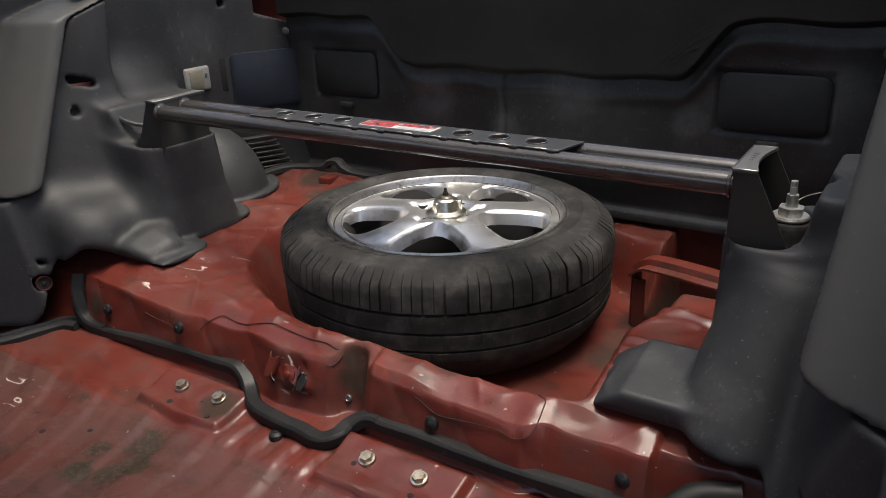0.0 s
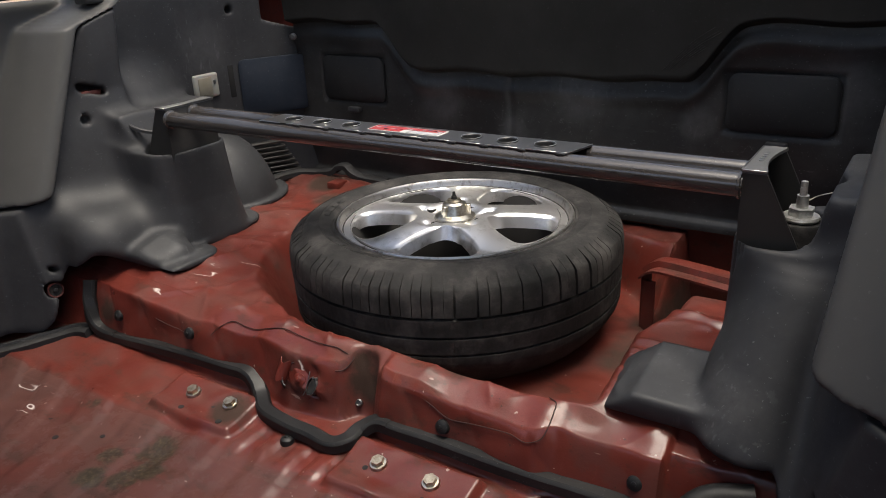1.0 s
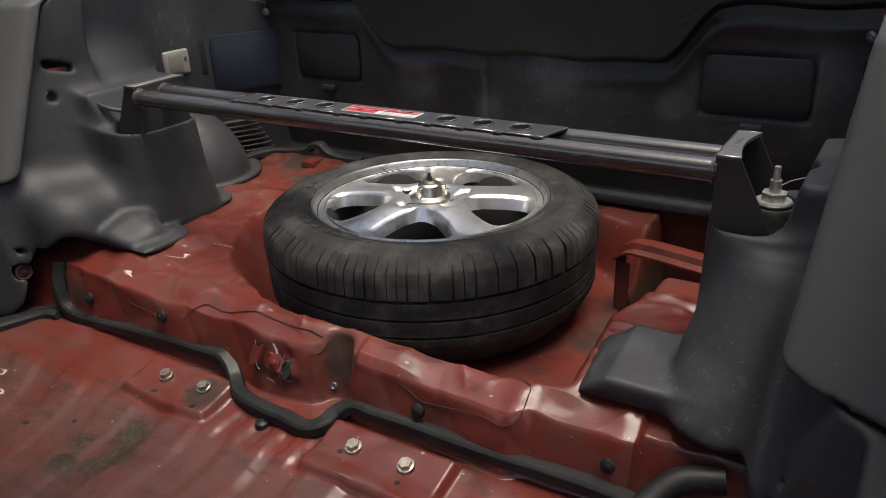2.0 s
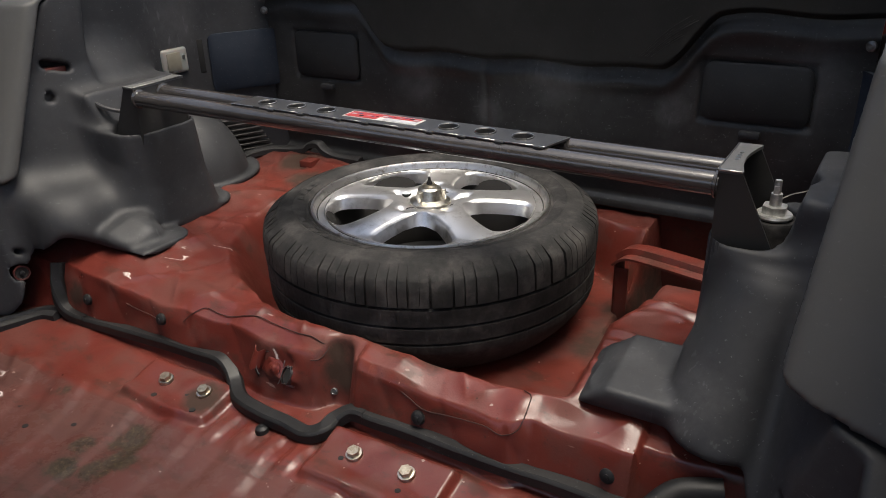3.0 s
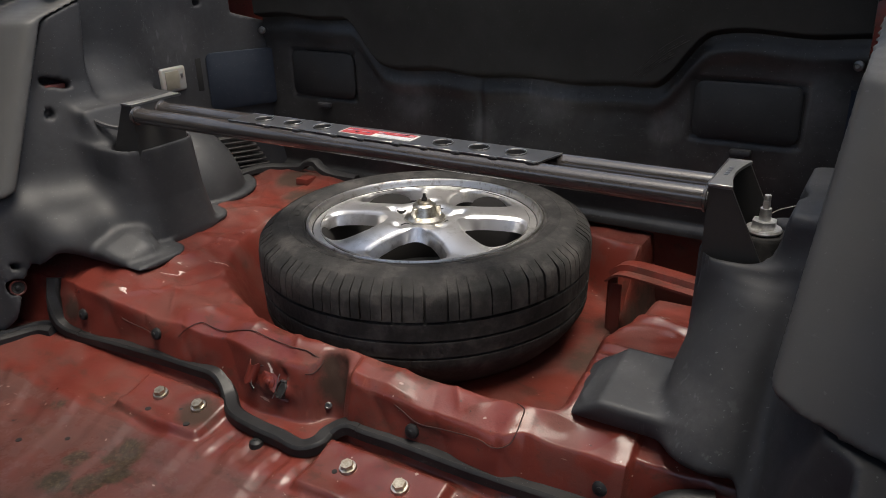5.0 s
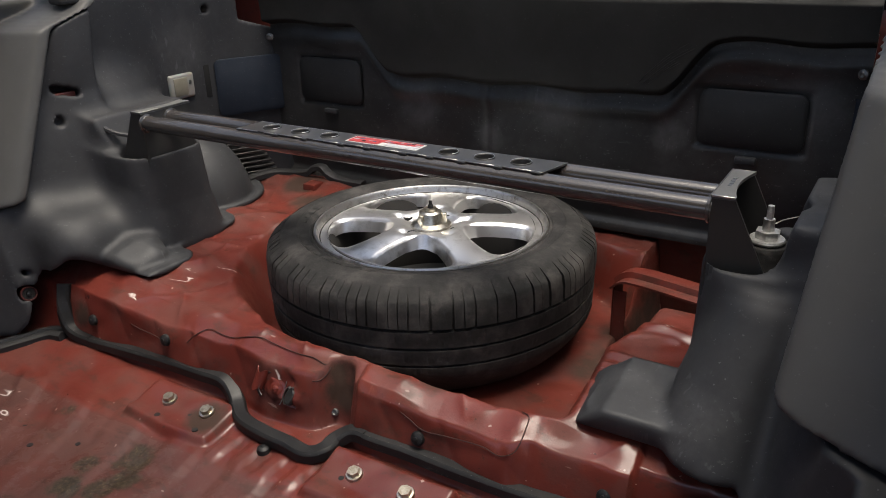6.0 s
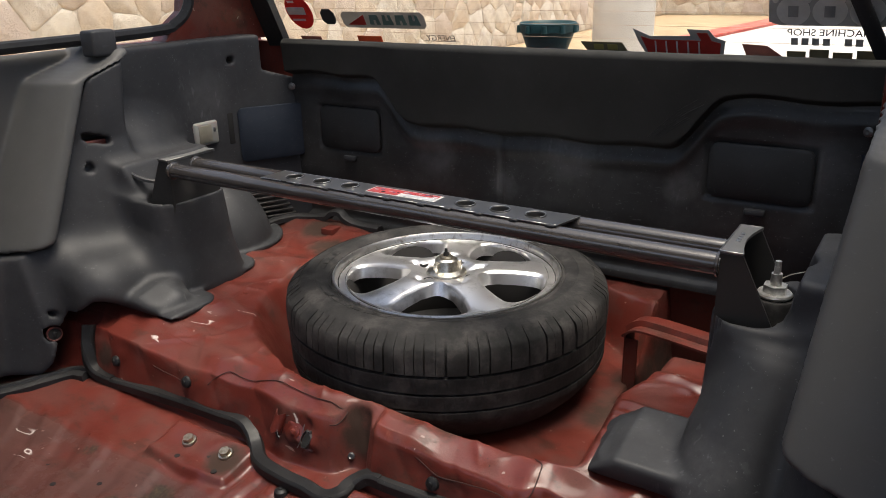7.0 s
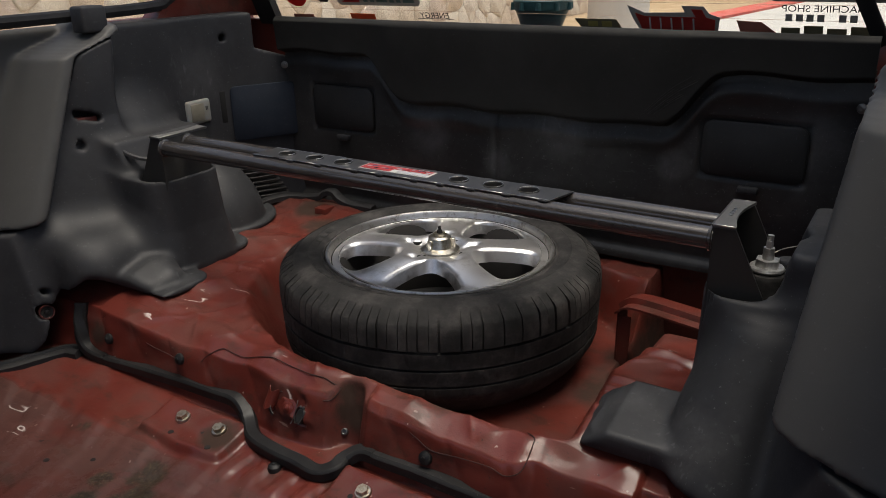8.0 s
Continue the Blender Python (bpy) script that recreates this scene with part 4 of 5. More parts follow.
        # sloping walls of the windows
        for j, flip in ((0, 1), (cols - 1, 0)):
            wb = len(allv)
            for i in range(nr):
                x, y, zz = allv[base + i * cols + j]
                r = radii[i]
                th = math.atan2(y, x) + (1 if j else -1) * radians(1.7) * float(ss(r_a, r_a + 0.05, r))
                rr = r + 0.011 * (1 - float(ss(r_a, r_a + 0.03, r)))
                allv.append((rr * math.cos(th), rr * math.sin(th), zz - 0.020 - 0.003 * (1 - float(ss(r_a, r_a + 0.03, r)))))
            for i in range(nr - 1):
                if r_a - 0.002 <= radii[i] and radii[i + 1] <= r_b + 0.0001:
                    q = (base + i * cols + j, base + (i + 1) * cols + j, wb + i + 1, wb + i)
                    allf.append(q if flip else q[::-1])
    me = mesh_of("spokes", allv, allf, ALLOY, 32)
    part("spokes", me, ALLOY, t, "polished scuffed five-spoke face")
    vs, fs = lathe([(0.0, 0.172), (0.031, 0.172), (0.031, 0.186), (0.034, 0.1895)], 48)
    part("hub_bore", mesh_of("hub_bore", vs, fs, ALLOY), ALLOY, t)
    for k in range(4):
        th = radians(39 + 45 + 90 * k)
        bm = bmesh.new()
        cyl(bm, 0.0075, 0.0085, 0.180, 0.1995, 20, Matrix.Translation((0.054 * math.cos(th), 0.054 * math.sin(th), 0)))
        part("lug_hole", bm, BLACK, t, "dark wheel bolt hole")
    return t


spare_wheel()


def hold_down():
    t = thing("hold_down_nut", "zinc cone nut with a threaded rod that clamps the spare wheel", "wheel clamp", at=(0, 0, 0.19))
    vs, fs = lathe([(0.0, 0.224), (0.0165, 0.224), (0.0205, 0.221), (0.0245, 0.206), (0.0255, 0.203), (0.036, 0.1985), (0.0375, 0.1955), (0.034, 0.1935), (0.0, 0.1935)], 40)
    part("cone", mesh_of("cone", vs, fs, STEEL, 30), STEEL, t, "dull zinc pressed cone")
    for k in range(3):
        a = radians(20 + 120 * k)
        bm = bmesh.new()
        box(bm, (0.018, -0.0035, 0.198), (0.029, 0.0035, 0.220), 0.001, 1, pose(0, 0, 0, 0, 0, math.degrees(a)))
        part("rib", bm, STEEL, t)
    vs, fs = lathe([(0.0, 0.2285), (0.011, 0.2285), (0.013, 0.2255), (0.013, 0.2235)], 24)
    part("washer", mesh_of("washer", vs, fs, BRASSY, 30), BRASSY, t, "brass-coloured washer")
    bm = bmesh.new()
    cyl(bm, 0.0055, 0.0045, 0.2285, 0.234, 12), cyl(bm, 0.0032, 0.0026, 0.234, 0.2415, 10)
    part("rod_tip", bm, BLACK, t, "dark rod end")


hold_down()


# ---- wiring conduit on the ridge ----
def conduit():
    pts = [(-0.583, -0.362, 0.100), (-0.576, -0.374, 0.062), (-0.560, -0.377, 0.022), (-0.512, -0.375, 0.0115), (-0.427, -0.376, 0.019), (-0.351, -0.376, 0.024), (-0.279, -0.377, 0.029), (-0.212, -0.377, 0.031),
           (-0.165, -0.378, 0.033), (-0.141, -0.382, 0.022), (-0.122, -0.392, 0.010), (-0.088, -0.416, 0.006), (-0.031, -0.428, 0.008), (0.014, -0.430, 0.008), (0.052, -0.431, 0.005), (0.073, -0.416, 0.010), (0.076, -0.393, 0.014),
           (0.098, -0.378, 0.025), (0.137, -0.378, 0.026), (0.194, -0.378, 0.028), (0.266, -0.379, 0.027), (0.349, -0.376, 0.025), (0.411, -0.374, 0.026), (0.480, -0.376, 0.026), (0.535, -0.381, 0.022)]
    t = thing("wiring_conduit", "black flattened plastic wiring conduit clipped along the floor ridge", "cable duct", at=(0, -0.4, 0.03))
    path = spline(pts, 8)
    sec = [(0.0120, -0.012), (0.0122, 0.0005), (0.0108, 0.0030), (0.0080, 0.0052), (-0.0080, 0.0052), (-0.0108, 0.0030), (-0.0122, 0.0005), (-0.0120, -0.012)]
    vs, fs = sweep(path, sec)
    part("duct", mesh_of("duct", vs, fs, CABLE, 24), CABLE, t)
    for k in (24, 140):
        q, d = path[k], (path[k + 1] - path[k - 1]).normalized()
        vs, fs = sweep([q - d * 0.006, q + d * 0.006], [(0.0125, -0.012), (0.0125, 0.002), (0.009, 0.0062), (-0.009, 0.0062), (-0.0125, 0.002), (-0.0125, -0.012)])
        part("strap", mesh_of("strap", vs, fs, CABLE, 30), CABLE, t)
    return t


conduit()


def floor_normal(x, y):
    e = 0.006
    gx = float(floor_height(x + e, y) - floor_height(x - e, y)) / (2 * e)
    gy = float(floor_height(x, y + e) - floor_height(x, y - e)) / (2 * e)
    return Vector((-gx, -gy, 1)).normalized()


def push_clip(x, y, z, n):
    m = Matrix.Translation((x, y, z)) @ Vector(n).to_track_quat("Z", "Y").to_matrix().to_4x4()
    t = thing("push_clip", "round black plastic push clip beside the conduit", "clip", "conduit clips", at=(x, y, z))
    vs, fs = lathe([(0.0, 0.006), (0.006, 0.0055), (0.0095, 0.003), (0.0105, -0.001), (0.0105, -0.006)], 20)
    o = part("head", mesh_of("head", vs, fs, CABLE), CABLE, t)
    o.matrix_world = m
    vs, fs = lathe([(0.0, 0.0072), (0.003, 0.0068), (0.0036, 0.005)], 12)
    o = part("pin", mesh_of("pin", vs, fs, CABLE), CABLE, t)
    o.matrix_world = m


for cx, cy, cz in ((0.207, -0.375, 0.048), (-0.297, -0.375, 0.065), (-0.498, -0.371, 0.050), (0.470, -0.363, 0.050)):
    push_clip(cx, cy, cz, (0, -0.95, 0.3))
push_clip(-0.019, -0.446, float(floor_height(-0.019, -0.446)) + 0.004, (0, 0, 1))


def bolt(x, y, z):
    t = thing("flange_bolt", "dull zinc hexagon flange bolt in the floor", "bolt", "floor bolts", at=(x, y, z))
    m = Matrix.Translation((x, y, z)) @ floor_normal(x, y).to_track_quat("Z", "Y").to_matrix().to_4x4()
    vs, fs = lathe([(0.0, 0.004), (0.0115, 0.003), (0.0125, 0.001), (0.0125, -0.003)], 28)
    o = part("flange", mesh_of("flange", vs, fs, STEEL), STEEL, t)
    o.matrix_world = m
    bm = bmesh.new()
    cyl(bm, 0.0095, 0.0088, 0.002, 0.0095, 6, m @ pose(0, 0, 0, 0, 0, 40 * x * 100))
    part("hex_head", bm, BRASSY, t, "yellow zinc head")


for cx, cy in ((-0.229, -0.436), (-0.148, -0.433), (0.142, -0.437), (0.226, -0.436)):
    bolt(cx, cy, float(floor_height(cx, cy)) + 0.001)

# ---- red cross brace behind the wheel ----
def brace():
    t = thing("cross_brace", "red painted pressed steel brace across the side pocket", "brace", at=(0.38, 0.12, 0.0))
    hat = [(0.036, -0.004), (0.036, 0.0), (0.015, 0.0), (0.012, 0.010), (-0.012, 0.010), (-0.015, 0.0), (-0.036, 0.0), (-0.036, -0.004), (-0.013, -0.004), (-0.010, 0.006), (0.010, 0.006), (0.013, -0.004)]
    vs, fs = sweep(spline([(0.312, 0.136, 0.096), (0.330, 0.132, 0.112), (0.36, 0.127, 0.117), (0.48, 0.110, 0.113)], 6), hat)
    part("rail", mesh_of("rail", vs, fs, RED_CLEAN, 25), RED_CLEAN, t, "red hat-section rail")
    bm = bmesh.new()
    box(bm, (0.306, 0.112, -0.03), (0.311, 0.160, 0.094), 0.001, 1), box(bm, (0.311, 0.108, -0.03), (0.333, 0.112, 0.090), 0.001, 1)
    part("leg", bm, RED_CLEAN, t, "red bent leg of the brace")


brace()


# ---- cargo lamp, blue cover, screws ----
def cargo_lamp():
    t = thing("cargo_lamp", "small rectangular cargo lamp with a milky lens on the side trim", "lamp", at=(-0.71, 0.085, 0.37))
    bm = bmesh.new()
    box(bm, (-0.716, 0.050, 0.347), (-0.702, 0.120, 0.402), 0.0065, 4)
    part("lens", bm, LENS, t, "milky clear lens")
    bm = bmesh.new()
    box(bm, (-0.704, 0.060, 0.354), (-0.700, 0.098, 0.394), 0.002, 2)
    part("diffuser", bm, flat_mat("yellowed_diffuser", (0.21, 0.195, 0.15)), t, "yellowed inner diffuser")
    bm = bmesh.new()
    box(bm, (-0.703, 0.103, 0.376), (-0.7005, 0.110, 0.386), 0.001, 1)
    part("catch", bm, WORN, t)
    bm = bmesh.new()
    box(bm, (-0.722, 0.046, 0.343), (-0.709, 0.124, 0.406), 0.006, 3)
    part("bezel", bm, TRIM, t, "dark recessed bezel")


cargo_lamp()


def blue_cover(side):
    bm = bmesh.new()
    outline = []
    for ox, oz, a0 in ((0.152, 0.119, 0), (0.016, 0.119, 90), (0.016, 0.016, 180), (0.152, 0.016, 270)):
        outline += [(ox + 0.014 * math.cos(radians(a0 + 18 * k)), oz + 0.014 * math.sin(radians(a0 + 18 * k))) for k in range(6)]
    f = bm.faces.new([bm.verts.new((-side * px, 0.004, pz)) for px, pz in outline])
    g = bmesh.ops.extrude_face_region(bm, geom=[f])
    top = [v for v in g["geom"] if isinstance(v, bmesh.types.BMVert)]
    bmesh.ops.translate(bm, vec=(0, -0.008, 0), verts=top)
    bmesh.ops.inset_region(bm, faces=[q for q in bm.faces if all(v in top for v in q.verts)], thickness=0.003, depth=0.0015)
    ob = part("side_cover", bm, BLUE)
    ob.matrix_world = Matrix.Translation((side * 0.704, 0.180, 0.284)) @ pose(0, 0, 0, 0, 0, -61 * side)
    tagged(ob, "dark navy felt access cover in the side trim", "cover", "side covers")
    if side < 0:
        bm = bmesh.new()
        box(bm, (-0.009, -0.004, 0.0), (0.009, 0.006, 0.075), 0.002, 2)
        ob = part("finger_slot", bm, BLACK)
        ob.matrix_world = Matrix.Translation((-0.7085, 0.160, 0.335)) @ pose(0, 0, 0, 0, 0, 75)
        tagged(ob, "dark upright finger slot beside the navy cover", "slot")


blue_cover(-1), blue_cover(1)


def screw(x, y, z, n):
    vs, fs = lathe([(0.0, 0.0015), (0.004, 0.002), (0.0055, 0.001), (0.0085, 0.0), (0.0085, -0.004)], 20)
    ob = new("trim_screw", mesh_of("trim_screw", vs, fs, WORN, 30))
    ob.matrix_world = Matrix.Translation((x, y, z)) @ Vector(n).to_track_quat("Z", "Y").to_matrix().to_4x4()
    tagged(ob, "zinc trim screw with washer", "screw", "trim screws")


screw(-0.632, 0.302, 0.458, (0.5, -1, 0))
screw(0.628, 0.308, 0.456, (-0.5, -1, 0))


# ---- glass, outside ----
def glass(name):
    m = bpy.data.materials.new(name)
    m.use_nodes = True
    nt = m.node_tree
    nt.nodes.remove(nt.nodes["Principled BSDF"])
    tr, gl, mx = (nt.nodes.new(k) for k in ("ShaderNodeBsdfTransparent", "ShaderNodeBsdfGlossy", "ShaderNodeMixShader"))
    tr.inputs["Color"].default_value = (0.90, 0.92, 0.91, 1)
    gl.inputs["Roughness"].default_value = 0.02
    mx.inputs[0].default_value = 0.03
    nt.links.new(tr.outputs[0], mx.inputs[1])
    nt.links.new(gl.outputs[0], mx.inputs[2])
    nt.links.new(mx.outputs[0], nt.nodes["Material Output"].inputs["Surface"])
    return m


GLASS = glass("window_glass")
GLASS_LINE = ((0.362, 0.560), (0.235, 0.80), (-0.10, 0.98), (-0.80, 1.075))
GN = Vector((0, GLASS_LINE[1][0] - GLASS_LINE[0][0], GLASS_LINE[1][1] - GLASS_LINE[0][1])).normalized()


def on_glass(x, z, lift=0.0):
    """A place on the lower, steep part of the rear glass; lift is towards the cabin."""
    (y0, z0), (y1, z1) = GLASS_LINE[:2]
    k = (z - z0) / (z1 - z0)
    return Vector((x, y0 + k * (y1 - y0), z)) + Vector((0, -GN.z, GN.y)) * lift


def rear_window():
    t = thing("window_rear", "sloping rear window with faint heater lines", "window", kind="structure")
    line = [Vector((0, y, z)) for y, z in GLASS_LINE]
    vs, fs = [], []
    for k, p in enumerate(line):
        w = 0.71 - 0.016 * k
        vs += [(-w, p.y, p.z), (w, p.y, p.z), (w, p.y + 0.003, p.z + 0.003), (-w, p.y + 0.003, p.z + 0.003)]
    for k in range(3):
        a = 4 * k
        fs += [(a, a + 1, a + 5, a + 4), (a + 2, a + 3, a + 7, a + 6)]
    pane = part("pane", mesh_of("pane", vs, fs, GLASS, 0), GLASS, t, "clear glass")
    pane.visible_shadow = False
    for side in (-1, 1):
        path = [Vector((side * (0.705 - 0.016 * k), y - 0.008, z - 0.004)) for k, (y, z) in enumerate(GLASS_LINE)]
        vs, fs = sweep(path, [(0.026, -0.014), (0.026, 0.008), (-0.026, 0.008), (-0.026, -0.014)])
        part("window_frame", mesh_of("window_frame", vs, fs, RUBBER_SEAL), RUBBER_SEAL, t, "black frame edge")
    for k in range(7):
        z = 0.590 + 0.026 * k
        a, b = on_glass(-0.66, z, 0.0012), on_glass(0.66, z, 0.0012)
        vs, fs = sweep([a, b], ring_section(0.00035, 4))
        part("heater_line", mesh_of("heater_line", vs, fs, HEATER), HEATER, t)


HEATER = flat_mat("heater_line", (0.42, 0.32, 0.22))
rear_window()

for side in (-1, 1):
    w = thing("window_%d" % (2 if side < 0 else 3), "side quarter window in a black rubber seal", "window", kind="structure")
    bm = bmesh.new()
    pts = [(side * (0.765 - 0.094 * (z - 0.59)), y, z) for y, z in ((-0.83, 0.597), (0.01, 0.603), (0.065, 0.616), (0.098, 0.648), (0.105, 0.69), (0.07, 0.752), (-0.30, 1.045), (-0.85, 1.07))]
    f = bm.faces.new([bm.verts.new(p) for p in pts])
    g = bmesh.ops.extrude_face_region(bm, geom=[f])
    bmesh.ops.translate(bm, vec=(side * 0.004, 0, 0), verts=[v for v in g["geom"] if isinstance(v, bmesh.types.BMVert)])
    pane = part("pane", bm, GLASS, w, "clear glass", 0)
    pane.visible_shadow = False
    path = spline([(side * 0.745, -0.83, 0.602), (side * 0.745, -0.30, 0.604), (side * 0.742, 0.01, 0.609), (side * 0.740, 0.065, 0.620), (side * 0.738, 0.100, 0.648), (side * 0.735, 0.108, 0.69), (side * 0.73, 0.07, 0.755), (side * 0.715, -0.30, 1.05)], 8)
    vs, fs = sweep(path, ring_section(0.012, 8))
    part("seal", mesh_of("seal", vs, fs, RUBBER_SEAL), RUBBER_SEAL, w, "black rubber seal")


# ---- outside ----
def ground_mat():
    m = material("dry_ground", (0.45, 0.33, 0.2), 0.9)
    put(m, "Base Color", ramp(m, noise_tex(m, 3.0, 8.0, 0.7), [(0.3, (0.34, 0.24, 0.14)), (0.7, (0.56, 0.43, 0.28))]))
    return m


bm = bmesh.new()
bmesh.ops.create_grid(bm, x_segments=2, y_segments=2, size=400, matrix=Matrix.Translation((0, 0, -0.5)))
ground = part("ground", bm, ground_mat(), smooth=0)
tagged(ground, "dry tan ground", "ground", kind="structure")
CONCRETE = material("pale_concrete", (0.6, 0.58, 0.54), 0.85)
put(CONCRETE, "Base Color", ramp(CONCRETE, noise_tex(CONCRETE, 2.0, 8.0, 0.7), [(0.3, (0.5, 0.48, 0.45)), (0.7, (0.66, 0.64, 0.6))]))
RED_KERB = material("red_kerb_paint", (0.55, 0.08, 0.06), 0.7)
put(RED_KERB, "Base Color", ramp(RED_KERB, noise_tex(RED_KERB, 6.0, 8.0, 0.7), [(0.4, (0.6, 0.07, 0.05)), (0.75, (0.66, 0.3, 0.25))]))


def prism_on_ground(name, corners, z0, z1, mat, label, category):
    bm = bmesh.new()
    f = bm.faces.new([bm.verts.new((x, y, z0)) for x, y in corners])
    g = bmesh.ops.extrude_face_region(bm, geom=[f])
    bmesh.ops.translate(bm, vec=(0, 0, z1 - z0), verts=[v for v in g["geom"] if isinstance(v, bmesh.types.BMVert)])
    return tagged(part(name, bm, mat, smooth=0), label, category, kind="structure")


prism_on_ground("kerb", [(-3.3, 9.0), (-2.9, 8.9), (-1.75, 17.5), (-2.25, 17.6)], -0.5, -0.40, RED_KERB, "red painted kerb beside the drive", "kerb")
prism_on_ground("pavement", [(-2.9, 8.5), (12, 7.0), (14, 40), (-1.0, 40), (-1.75, 17.5)], -0.5, -0.44, CONCRETE, "pale concrete drive", "pavement")

MORTAR = material("mortar", (0.6, 0.54, 0.46), 0.95)
put(MORTAR, "Base Color", ramp(MORTAR, noise_tex(MORTAR, 8.0, 8.0, 0.7), [(0.3, (0.62, 0.55, 0.45)), (0.7, (0.78, 0.71, 0.60))]))


def stone_mat(name, a, b):
    m = material(name, a, 0.9)
    nt = m.node_tree
    info = nt.nodes.new("ShaderNodeObjectInfo")
    tone = ramp(m, info.outputs["Random"], [(0.0, a), (0.35, b), (0.7, (0.74, 0.62, 0.48)), (1.0, (0.68, 0.58, 0.51))])
    stain = ramp(m, noise_tex(m, 4.0, 10.0, 0.82), [(0.46, grey(0.0)), (0.60, grey(0.55)), (0.72, grey(0.85))])
    put(m, "Base Color", mix_col(m, stain, tone, (0.46, 0.37, 0.29)))
    bump(m, noise_tex(m, 7.0, 9.0, 0.72), 0.9, 0.05)
    return m


STONE = stone_mat("limestone", (0.78, 0.70, 0.57), (0.82, 0.76, 0.66))


def clip_cell(cell, p, q):
    """The part of a polygon that lies nearer to p than to q."""
    nx, ny = q[0] - p[0], q[1] - p[1]
    c = nx * (p[0] + q[0]) / 2 + ny * (p[1] + q[1]) / 2
    out = []
    for a, b in zip(cell, cell[1:] + cell[:1]):
        da, db = nx * a[0] + ny * a[1] - c, nx * b[0] + ny * b[1] - c
        if da <= 0:
            out.append(a)
        if da * db < 0:
            k = da / (da - db)
            out.append((a[0] + k * (b[0] - a[0]), a[1] + k * (b[1] - a[1])))
    return out


def rubble_stone(cell, centre, rng):
    """One flat irregular stone, its face rough and its edges broken."""
    ring = []
    for a, b in zip(cell, cell[1:] + cell[:1]):
        for k in (0.12, 0.5, 0.88):
            ring.append((a[0] + k * (b[0] - a[0]), a[1] + k * (b[1] - a[1])))
    n = len(ring)
    vs, fs = [], []
    for depth, k in ((0.0, 0.995), (0.010, 0.985), (0.018, 0.88)):
        for y, z in ring:
            kk = k * rng.uniform(0.97, 1.02)
            vs.append((depth * rng.uniform(0.8, 1.15), (y - centre[0]) * kk, (z - centre[1]) * kk))
    vs.append((0.022, 0, 0))
    for r in range(2):
        fs += [(r * n + k, r * n + (k + 1) % n, (r + 1) * n + (k + 1) % n, (r + 1) * n + k) for k in range(n)]
    fs += [(2 * n + k, 2 * n + (k + 1) % n, 3 * n) for k in range(n)]
    return mesh_of("stone", vs, fs, STONE, 60)


def stone_wall(name, origin, turn, length, height, first_y, label):
    m = Matrix.Translation(origin) @ pose(0, 0, 0, 0, 0, turn)
    bm = bmesh.new()
    box(bm, (-0.35, first_y, 0), (0, first_y + length, 3.2), m=m)
    wall = part(name, bm, MORTAR, smooth=0)
    tagged(wall, label, "stone wall", kind="structure")
    rng = random.Random(7)
    pts = []
    rows, cols = max(2, round(height / 0.31)), round(length / 0.41)
    for r in range(rows):
        for c in range(cols):
            pts.append((first_y + (c + 0.5 * (r % 2) + rng.uniform(-0.12, 0.62)) * 0.41, (r + rng.uniform(0.15, 0.85)) * 0.31))
    for p in pts:
        cell = [(p[0] - 0.55, max(0, p[1] - 0.4)), (p[0] + 0.55, max(0, p[1] - 0.4)), (p[0] + 0.55, p[1] + 0.4), (p[0] - 0.55, p[1] + 0.4)]
        for q in pts:
            if q is not p and abs(q[0] - p[0]) < 1.2 and abs(q[1] - p[1]) < 1.0:
                cell = clip_cell(cell, p, q)
        if len(cell) < 3:
            continue
        o = new("stone", rubble_stone(cell, p, rng))
        o.parent = wall
        o.matrix_world = m @ Matrix.Translation((-0.004, p[0], p[1])) @ pose(0, 0, 0, 0, rng.uniform(-2, 2), rng.uniform(-2, 2))
    return wall


vs, fs = lathe([(0.30, -0.5), (0.30, 3.0), (0.0, 3.0)], 40)
col = new("column", mesh_of("column", [(x - 2.05, y + 6.6, z) for x, y, z in vs], fs, CONCRETE))
tagged(col, "round pale grey concrete column", "column", kind="structure")
stone_wall("wall_stone", (-5.3, 0, -0.5), 0, 19.0, 1.7, 0.0, "rough tan limestone wall beside the drive")
stone_wall("wall_stone_far", (-5.3, 18.6, -0.5), -90, 12.0, 1.3, 0.0, "rough tan limestone wall at the end of the drive")


# ---- stickers on the rear glass ----
def decal(name, pts, mat, lift=0.0025):
    """A flat shape on the glass, from points of (x, z)."""
    bm = bmesh.new()
    f = bm.faces.new([bm.verts.new(on_glass(x, z, lift)) for x, z in pts])
    g = bmesh.ops.extrude_face_region(bm, geom=[f])
    up = Vector((0, -GN.z, GN.y)) * 0.0006
    bmesh.ops.translate(bm, vec=up, verts=[v for v in g["geom"] if isinstance(v, bmesh.types.BMVert)])
    return part(name, bm, mat, smooth=0)


def rect(x0, x1, z0, z1, c=0.0):
    if not c:
        return [(x0, z0), (x1, z0), (x1, z1), (x0, z1)]
    return [(x0 + c, z0), (x1 - c, z0), (x1, z0 + c), (x1, z1 - c), (x1 - c, z1), (x0 + c, z1), (x0, z1 - c), (x0, z0 + c)]


def disc(x, z, r, n=24, k=1.0):
    return [(x + r * math.cos(2 * math.pi * i / n), z + k * r * math.sin(2 * math.pi * i / n)) for i in range(n)]


